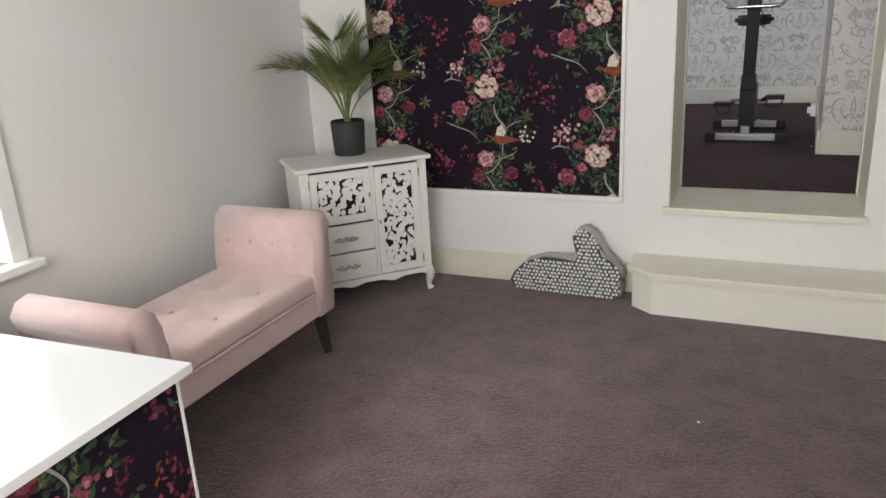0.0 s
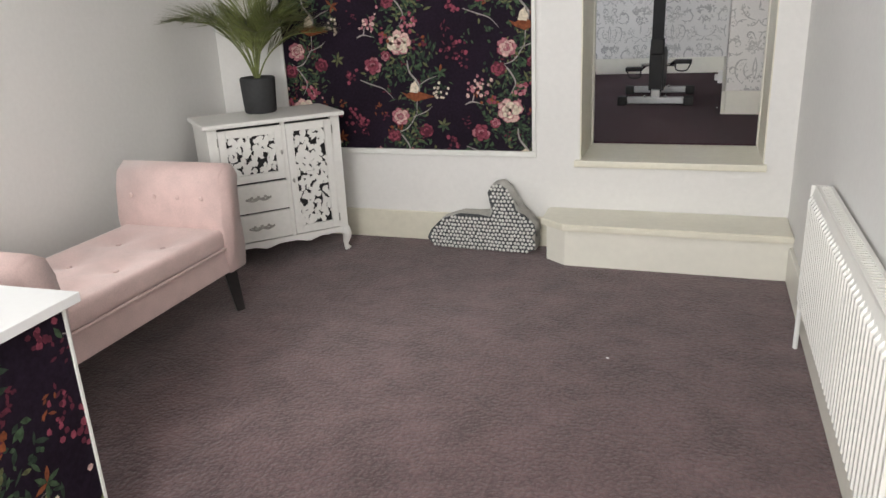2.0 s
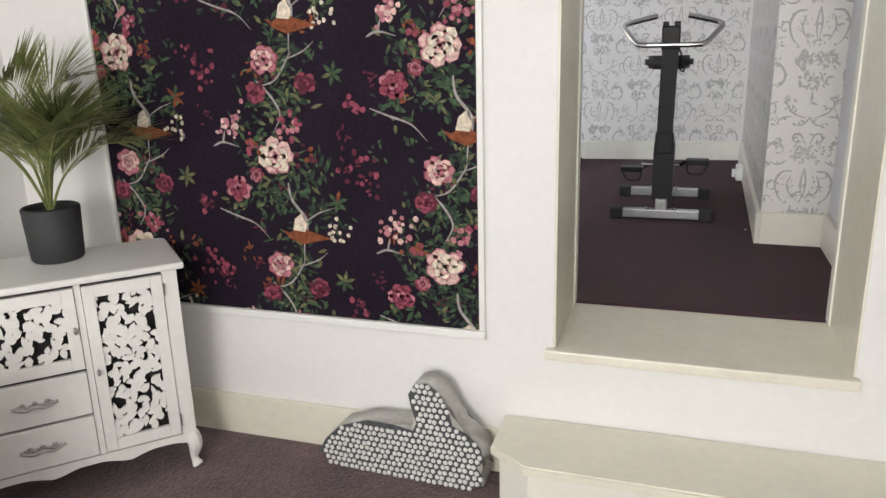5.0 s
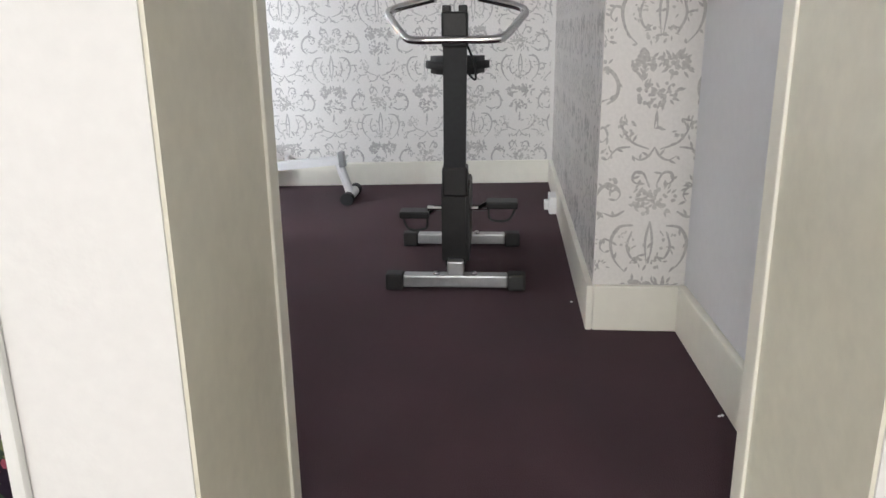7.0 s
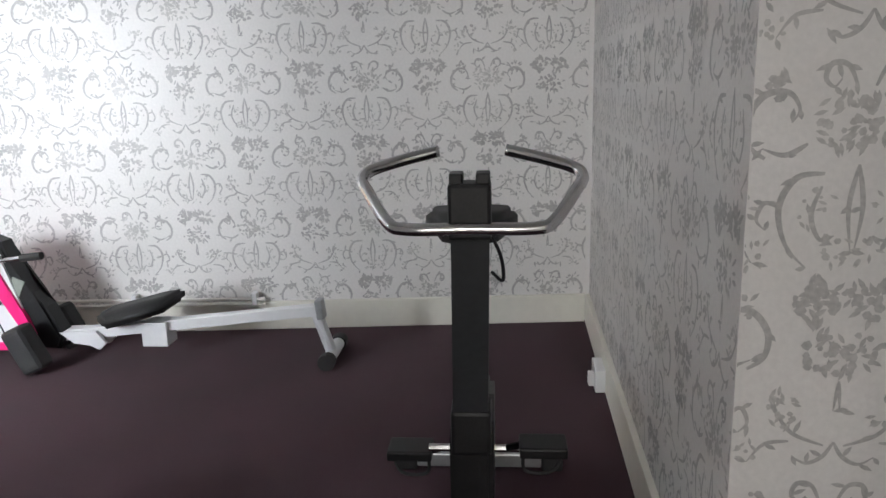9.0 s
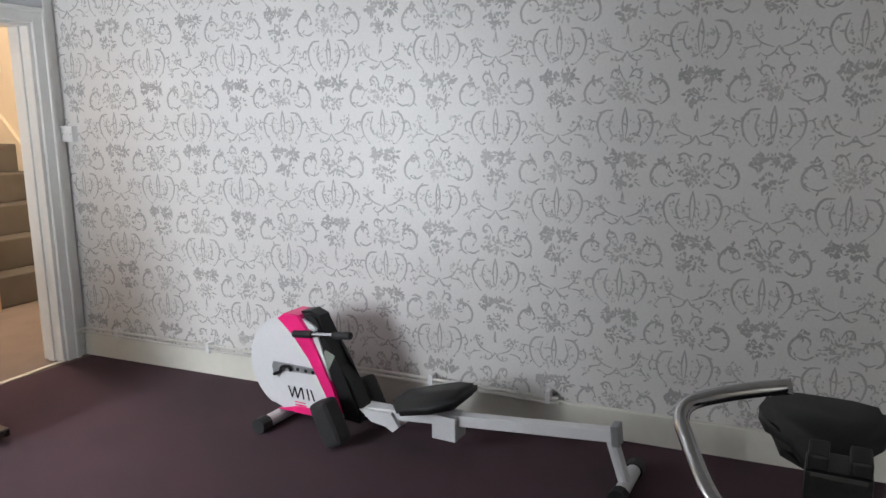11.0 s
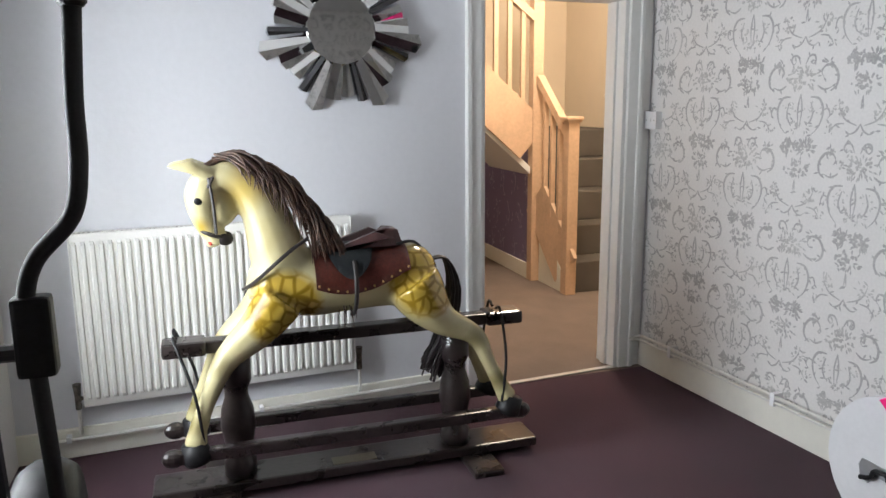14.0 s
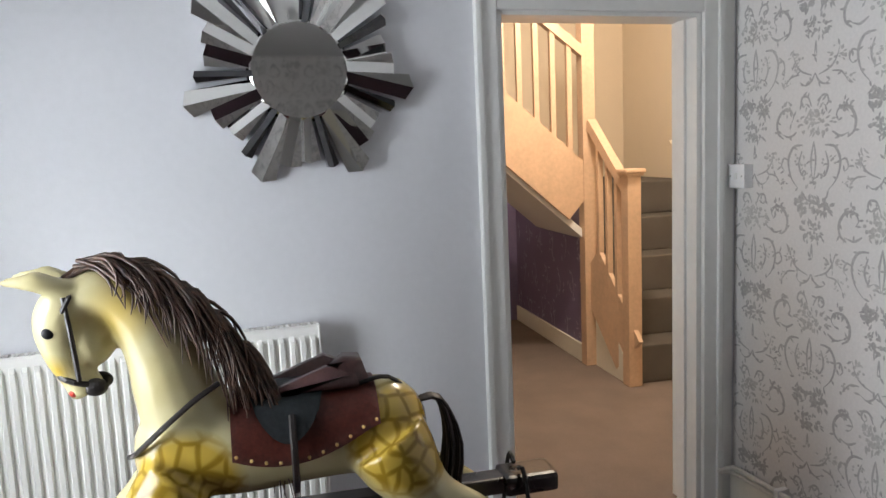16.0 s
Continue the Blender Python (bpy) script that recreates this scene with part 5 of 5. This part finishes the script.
    part("girth_strap", bm, M_STRAP, h, "black girth strap")
    bm = tube(B(), smooth_path([(0.16, 0.09, 0.98), (0.22, 0.118, 0.95), (0.30, 0.122, 0.89), (0.365, 0.09, 0.83), (0.40, 0.0, 0.79)], 4), 0.007, 6)
    part("breast_strap", bm, M_STRAP, h, "dark leather breast strap")
    bm = tube(B(), smooth_path([(-0.19, 0.05, 0.93), (-0.27, 0.03, 0.932), (-0.345, 0, 0.86)], 4), 0.006, 6)
    part("crupper", bm, M_STRAP, h)
    # bridle
    bm = B()
    for cx, cz, rr, tilt in ((0.497, 1.005, 0.046, -20), (0.50, 1.185, 0.06, 62)):
        c = Vector((cx, 0, cz))
        m = pose(0, 0, 0, 0, tilt, 0)
        tube(bm, [c + m @ Vector((rr * 1.05 * math.cos(a * math.tau / 16), rr * math.sin(a * math.tau / 16), 0)) for a in range(16)], 0.007, 6, closed=True)
    for s in (1, -1):
        tube(bm, smooth_path([(0.50, s * 0.055, 1.21), (0.49, s * 0.062, 1.12), (0.485, s * 0.05, 1.01)], 4), 0.0065, 6)
        ellipsoid(bm, (0.455, s * 0.03, 0.985), (0.03, 0.014, 0.022))
    part("bridle", bm, M_STRAP, h, "dark leather bridle")
    # stand
    part("beam", box(B(), -0.72, 0.70, -0.035, 0.035, 0.565, 0.612, 0.008), M_EBONY, h, "dark stained top beam")
    for x in (0.63, -0.66):
        part("beam_end", box(B(), x - 0.08, x + 0.08, -0.055, 0.055, 0.562, 0.618, 0.014), M_EBONY, h)
        bm = B()
        for s in (1, -1):
            tube(bm, smooth_path([(x + 0.03, s * 0.02, 0.628), (x + 0.03, s * 0.07, 0.63), (x - 0.03 * (1 if x > 0 else -1), s * 0.135, 0.45), (x - 0.05 * (1 if x > 0 else -1), s * 0.14, 0.27)], 4), 0.0065, 6)
        part("swing_iron", bm, M_BLACK, h, "black swing iron")
    for s in (1, -1):
        part("rail", box(B(), -0.72, 0.71, s * 0.125 - 0.022, s * 0.125 + 0.022, 0.195, 0.24, 0.008), M_EBONY, h, "dark hoof rail")
        for x in (-0.70, 0.69):
            part("rail_knob", ellipsoid(B(), (x, s * 0.125, 0.217), (0.045, 0.03, 0.034), u=12, v=8), M_EBONY, h)
    for x in (0.45, -0.45):
        bm = lathe(B(), [(0.062, 0.05), (0.062, 0.12), (0.045, 0.14), (0.05, 0.17), (0.068, 0.26), (0.062, 0.33), (0.045, 0.38), (0.045, 0.41), (0.06, 0.44), (0.06, 0.565)], 24, pose(x, 0, 0))
        part("turned_post", bm, M_EBONY, h, "turned dark wooden post", True)
    part("base_plank", box(B(), -0.80, 0.78, -0.085, 0.085, 0.025, 0.065, 0.008), M_EBONY, h, "dark wooden base plank")
    for x in (-0.52, 0.52):
        part("cross_foot", box(B(), x - 0.065, x + 0.065, -0.24, 0.24, 0.0, 0.026, 0.006), M_EBONY, h)
    part("name_plate", box(B(), -0.09, 0.09, 0.0, 0.06, 0.064, 0.068, 0.001), material("dull_brass_plate", (0.16, 0.14, 0.10), 0.5, 0.5), h, "dull brass plate")


rocking_horse()


def sunburst_mirror():
    """Round mirror with bevelled mirror rays; x along the wall, y out of it."""
    t = thing("sunburst_mirror", DW @ pose(1.56, 0.006, 1.80) @ Matrix.Diagonal((1.04, 1, 1.04, 1)), "sunburst wall mirror with angled silver glass rays", "mirror")
    part("backing", lathe(B(), [(0.16, 0), (0.16, 0.012)], 32, pose(0, 0, 0, -90, 0, 0)), M_DGREY, t)
    part("round_glass", lathe(B(), [(0.15, 0.012), (0.152, 0.026), (0.146, 0.030)], 64, pose(0, 0, 0, -90, 0, 0)), M_MIRROR, t, "round centre glass")
    n = 28
    for i in range(n):
        a = i / n * math.tau + 0.06
        ln = (0.365, 0.30, 0.285, 0.315)[i % 4]
        dark = i % 4 == 3
        w0, w1 = (0.009, ln * math.tau / n * 0.26) if dark else (0.0165, ln * math.tau / n * 0.49)
        y0, y1 = 0.016 + 0.012 * (i % 2), 0.010 + 0.022 * (i % 2)
        tip = 0.02 if i % 4 == 0 else 0.006
        bm = B()
        prof = [(-w0, 0.145), (-w1, ln - tip), (0, ln), (w1, ln - tip), (w0, 0.145)]
        front = []
        for (u, r) in prof:
            yy = y0 + 0.012 + (0.010 if abs(u) < 1e-6 else (0.008 if u > 0 else -0.008)) * (0.7 if i % 3 else -0.7)
            front.append(bm.verts.new((u, yy, r)))
        back = [bm.verts.new((u, 0.004, r)) for u, r in prof]
        bm.faces.new((front[0], front[1], front[2]))
        bm.faces.new((front[0], front[2], front[4]))
        bm.faces.new((front[2], front[3], front[4]))
        bm.faces.new(back)
        for k in range(5):
            bm.faces.new((front[k], front[(k + 1) % 5], back[(k + 1) % 5], back[k]))
        ray = part("ray", bm, M_MIRTINT if i % 4 == 3 else M_MIRROR, t, "smoked mirror ray" if i % 4 == 3 else "")
        ray.matrix_basis = pose(0, 0, 0, 0, math.degrees(a), 0)


sunburst_mirror()


def cross_trainer():
    """Elliptical trainer near the window: x to the handles' lean, origin under the column."""
    c = thing("cross_trainer", pose(-1.72, 0.912, 0, 0, 0, 0), "black cross trainer with tall moving handles", "cross trainer")
    for y in (-0.27, 0.02):
        bm = tube(B(), smooth_path([(0.0, y - 0.05, 0.20), (0.0, y - 0.07, 0.55), (0.0, y - 0.085, 0.95), (0.0, y - 0.09, 1.07), (0.01, y - 0.06, 1.16), (0.02, y + 0.02, 1.25), (0.03, y + 0.045, 1.36), (0.04, y + 0.05, 1.5), (0.05, y + 0.065, 1.69)], 5), 0.019, 12)
        arm = part("handle", bm, M_RUBBER, c, "black foam handle", True)
        part("knob", lathe(B(), [(0.022, 0), (0.029, 0.008), (0.029, 0.03), (0.02, 0.036)], 16, pose(0.05, y + 0.065, 1.675)), M_BLACK, arm)
        part("joint_cover", box(B(), -0.03, 0.03, y - 0.12, y - 0.04, 0.90, 1.08, 0.012), M_BLACK, arm)
    part("column", tube(B(), [(-0.12, -0.2, 0.25), (-0.05, -0.2, 1.0)], 0.03, 12), M_DGREY, c)
    part("axle", tube(B(), [(-0.02, -0.34, 0.95), (-0.02, -0.06, 0.95)], 0.02, 10), M_DGREY, c)
    part("flywheel_cover", lathe(B(), [(0.24, -0.06), (0.26, -0.03), (0.26, 0.03), (0.24, 0.06)], 32, pose(-0.2, -0.125, 0.33, 90, 0, 0)), M_BLACK, c, "black flywheel cover", True)
    part("base_bar", box(B(), -0.45, 0.3, -0.16, -0.09, 0.03, 0.09, 0.01), M_DGREY, c)
    for x in (-0.42, 0.27):
        part("floor_bar", tube(B(), [(x, -0.38, 0.032), (x, 0.13, 0.032)], 0.032, 10), M_BLACK, c)


cross_trainer()

# surface pipes and small fittings
bm = tube(B(), [(0.060, -0.04, 0.185), (2.300, -0.04, 0.175), (3.050, -0.04, 0.165)], 0.009, 8)
tube(bm, [(0.060, -0.04, 0.158), (2.300, -0.04, 0.148), (3.050, -0.04, 0.14)], 0.008, 8)
tube(bm, smooth_path([(0.060, -0.04, 0.185), (0.040, -0.05, 0.18), (0.035, -0.10, 0.172), (0.040, -0.05, 0.16), (0.060, -0.04, 0.158)], 4), 0.009, 8)
pipes = tagged(link("heating_pipe", bm, M_PIPE), "white painted heating pipe along the damask wall", "pipe")
pipes.matrix_basis = NW
for x in (0.3, 1.0, 1.7, 2.4, 3.0):
    part("clip", box(B(), x - 0.012, x + 0.012, -0.052, 0, 0.138, 0.198, 0.003), M_PVC, pipes)
bm = tube(B(), [(0.98, 0.045, 0.10), (2.9, 0.045, 0.09)], 0.009, 8)
p2 = tagged(link("radiator_feed_pipe", bm, M_PIPE), "white painted pipe above the baseboard", "pipe")
p2.matrix_basis = DW
for s in (1.1, 2.0, 2.8):
    part("clip", box(B(), s - 0.01, s + 0.01, 0.0, 0.055, 0.08, 0.11, 0.003), M_PVC, p2)

sock = thing("wall_switch", NW @ pose(0.04, 0, 1.375), "white surface mounted switch box beside the door", "switch")
part("back_box", box(B(), -0.035, 0.055, -0.035, -0.001, -0.045, 0.045, 0.004), M_PVC, sock)
part("plate", box(B(), -0.037, 0.057, -0.043, -0.0355, -0.047, 0.047, 0.003), M_PVC, sock)
part("toggle", box(B(), 0.004, 0.016, -0.048, -0.0432, -0.012, 0.012, 0.002), M_TRIM, sock)
for x in (-0.022, 0.042):
    part("screw", ellipsoid(B(), (x, -0.0435, 0), (0.004, 0.002, 0.004), u=8, v=4), M_PEWTER, sock)

sk = thing("wall_socket", PIER @ pose(-0.0221, 1.62, 0.055, 0, 0, -90), "white wall socket on the pier baseboard", "socket")
part("plate", box(B(), -0.075, 0.075, -0.04, -0.0005, -0.045, 0.045, 0.004), M_PVC, sk)
part("plug", box(B(), 0.015, 0.06, -0.065, -0.0405, -0.025, 0.025, 0.005), M_PVC, sk)

bits = random.Random(4)
for x, y, z in ((1.066, 1.65, 0.0), (1.349, 0.83, 0.0), (0.678, -1.273, F1)):
    bm = B()
    for _ in range(2):
        ellipsoid(bm, (bits.uniform(-0.005, 0.005), bits.uniform(-0.005, 0.005), 0.003), (0.005, 0.0035, 0.003), u=6, v=4)
    o = tagged(link("lint_scrap", bm, M_PVC), "tiny scrap of white fluff on the carpet", "lint")
    o.location = (x, y, z)

# ---------- hall ----------
NX, NY, RISE, GO = -5.06, 3.92, 0.245, 0.24
stairs = thing("staircase", pose(NX, NY, 0), "carpeted stairs with pale pine newels and balusters", "stairs")
for i in range(5):
    bm = box(B(), -GO * (i + 1) - 0.02 if i < 4 else -2.0, -GO * i, 0.0, 0.925, RISE * i if i else 0, RISE * (i + 1), 0.012)
    part("step", bm, M_STAIRC, stairs, "step in grey brown carpet")
SK = [(0.05, 0.0), (0.05, 0.32), (-GO * 5, RISE * 5 + 0.30), (-GO * 5, RISE * 5)]
part("wall_string", prism(B(), SK, 0.9, 0.928, 'y'), M_BEIGE, stairs, "cream painted wall string")


def newel(x, y, h, z0=0.0):
    nw = part("newel_post", box(B(), x - 0.045, x + 0.045, y - 0.045, y + 0.045, z0, h, 0.005), M_PINE, stairs, "pale pine newel post")
    bm = box(B(), x - 0.058, x + 0.058, y - 0.058, y + 0.058, h, h + 0.016, 0.003)
    box(bm, x - 0.068, x + 0.068, y - 0.068, y + 0.068, h + 0.016, h + 0.042, 0.008)
    part("newel_cap", bm, M_PINE, nw)


newel(0.0, -0.045, 1.32)
newel(-0.52, -0.10, 2.46)
# low balustrade between the newels
def bar(name, a, b, w, h, mat=M_PINE):
    a, b = Vector(a), Vector(b)
    d = (b - a).normalized()
    s = (d.cross(Vector((0, 0, 1))) if abs(d.z) < 0.99 else Vector((1, 0, 0))).normalized() * w / 2
    u = s.normalized().cross(d) * h / 2
    bm = B()
    r = [[bm.verts.new(p + sx * s + sz * u) for sx, sz in ((-1, -1), (1, -1), (1, 1), (-1, 1))] for p in (a, b)]
    for k in range(4):
        bm.faces.new((r[0][k], r[0][(k + 1) % 4], r[1][(k + 1) % 4], r[1][k]))
    bm.faces.new(r[0])
    bm.faces.new(r[1])
    bmesh.ops.recalc_face_normals(bm, faces=bm.faces)
    return part(name, bm, mat, stairs)


bar("handrail", (-0.04, -0.05, 1.24), (-0.48, -0.09, 1.66), 0.06, 0.06)
bar("string_board", (-0.03, -0.05, 0.18), (-0.5, -0.095, 0.70), 0.03, 0.36)
for t in (0.25, 0.5, 0.75):
    bar("baluster", (-0.04 - 0.44 * t, -0.05 - 0.04 * t, 0.32 + 0.5 * t), (-0.04 - 0.44 * t, -0.05 - 0.04 * t, 1.23 + 0.42 * t), 0.035, 0.035)
part("side_panel", prism(B(), [(-0.045, 0.0), (-0.475, 0.0), (-0.475, 0.62), (-0.045, 0.15)], -0.075, -0.06, 'y'), M_CREAM_WHITE, stairs, "cream panel below the low balustrade")
# upper flight climbing away from the tall newel
X2 = -0.50
bar("upper_string", (X2, -0.13, 1.16), (X2, -1.9, 2.72), 0.035, 0.36)
bar("upper_rail", (X2, -0.13, 2.12), (X2, -1.5, 3.18), 0.06, 0.06)
for i in range(12):
    y = -0.23 - 0.115 * i
    z = 1.30 + (-y - 0.13) * 0.882
    bar("baluster", (X2, y, z), (X2, y, min(3.19, z + 0.85)), 0.034, 0.034)
part("soffit", prism(B(), [(-0.13, 0.94), (-1.9, 2.5), (-1.9, 2.44), (-0.13, 0.88)], X2 - 0.02, X2 - 0.95, 'x'), M_CEIL, stairs, "white sloping soffit")

bm = box(B(), -7.1, NX - 0.56, 3.80, 3.86, 0, 1.15)
pw = structure("wall_understairs", bm, M_PURPLE, "wall in purple floral wallpaper under the stairs", "wall")
bm = box(B(), -7.099, -7.06, 0.2, 3.80, 0, 1.2)
structure("wall_hall_purple", bm, M_PURPLE, "dark purple papered lower wall in the hall", "wall")
p = Print(-7.05, NX - 0.565, 0.14, 1.14)
rnd2 = random.Random(21)
for i in range(12):
    for j in range(7):
        x, z = -7.0 + i * 0.26 + (0.13 if j % 2 else 0), 0.2 + j * 0.3
        for k in range(9):
            p.leaf((x + rnd2.gauss(0, 0.05), z + rnd2.gauss(0, 0.06)), rnd2.uniform(0, 6.28), 0.05, 0.007, 0, 0.001)
        p.ribbon([(x, z - 0.1), (x + 0.03, z), (x - 0.01, z + 0.12)], 0.003, 0.002, 0, 0.0008)
ob = p.finish("wallpaper_print", [M_LILAC], pw, "pale lilac printed sprays")
ob.location.y = 3.80
structure("baseboard_understairs", box(B(), -7.06, NX - 0.48, 3.782, 3.80, 0, 0.13, 0.004), M_CREAM_WHITE, "cream painted hall baseboard", "baseboard")
# made-up pendant fitting at the added hall light, out of view
lampo = thing("ceiling_lamp", pose(-4.5, 3.5, 2.8), "unseen pendant cord and cap added at the hall light", "lamp")
part("cord", tube(B(), [(0, 0, 0.16), (0, 0, 0.45)], 0.005, 6), M_PVC, lampo)
part("cap", lathe(B(), [(0.03, 0.12), (0.04, 0.16)], 16), M_PVC, lampo)
sw = thing("hall_switch", pose(-6.2, 4.85, 1.9), "cream light switch on the stair wall", "switch")
part("plate", box(B(), -0.04, 0.04, -0.012, -0.0005, -0.04, 0.04, 0.003), M_CREAM, sw)
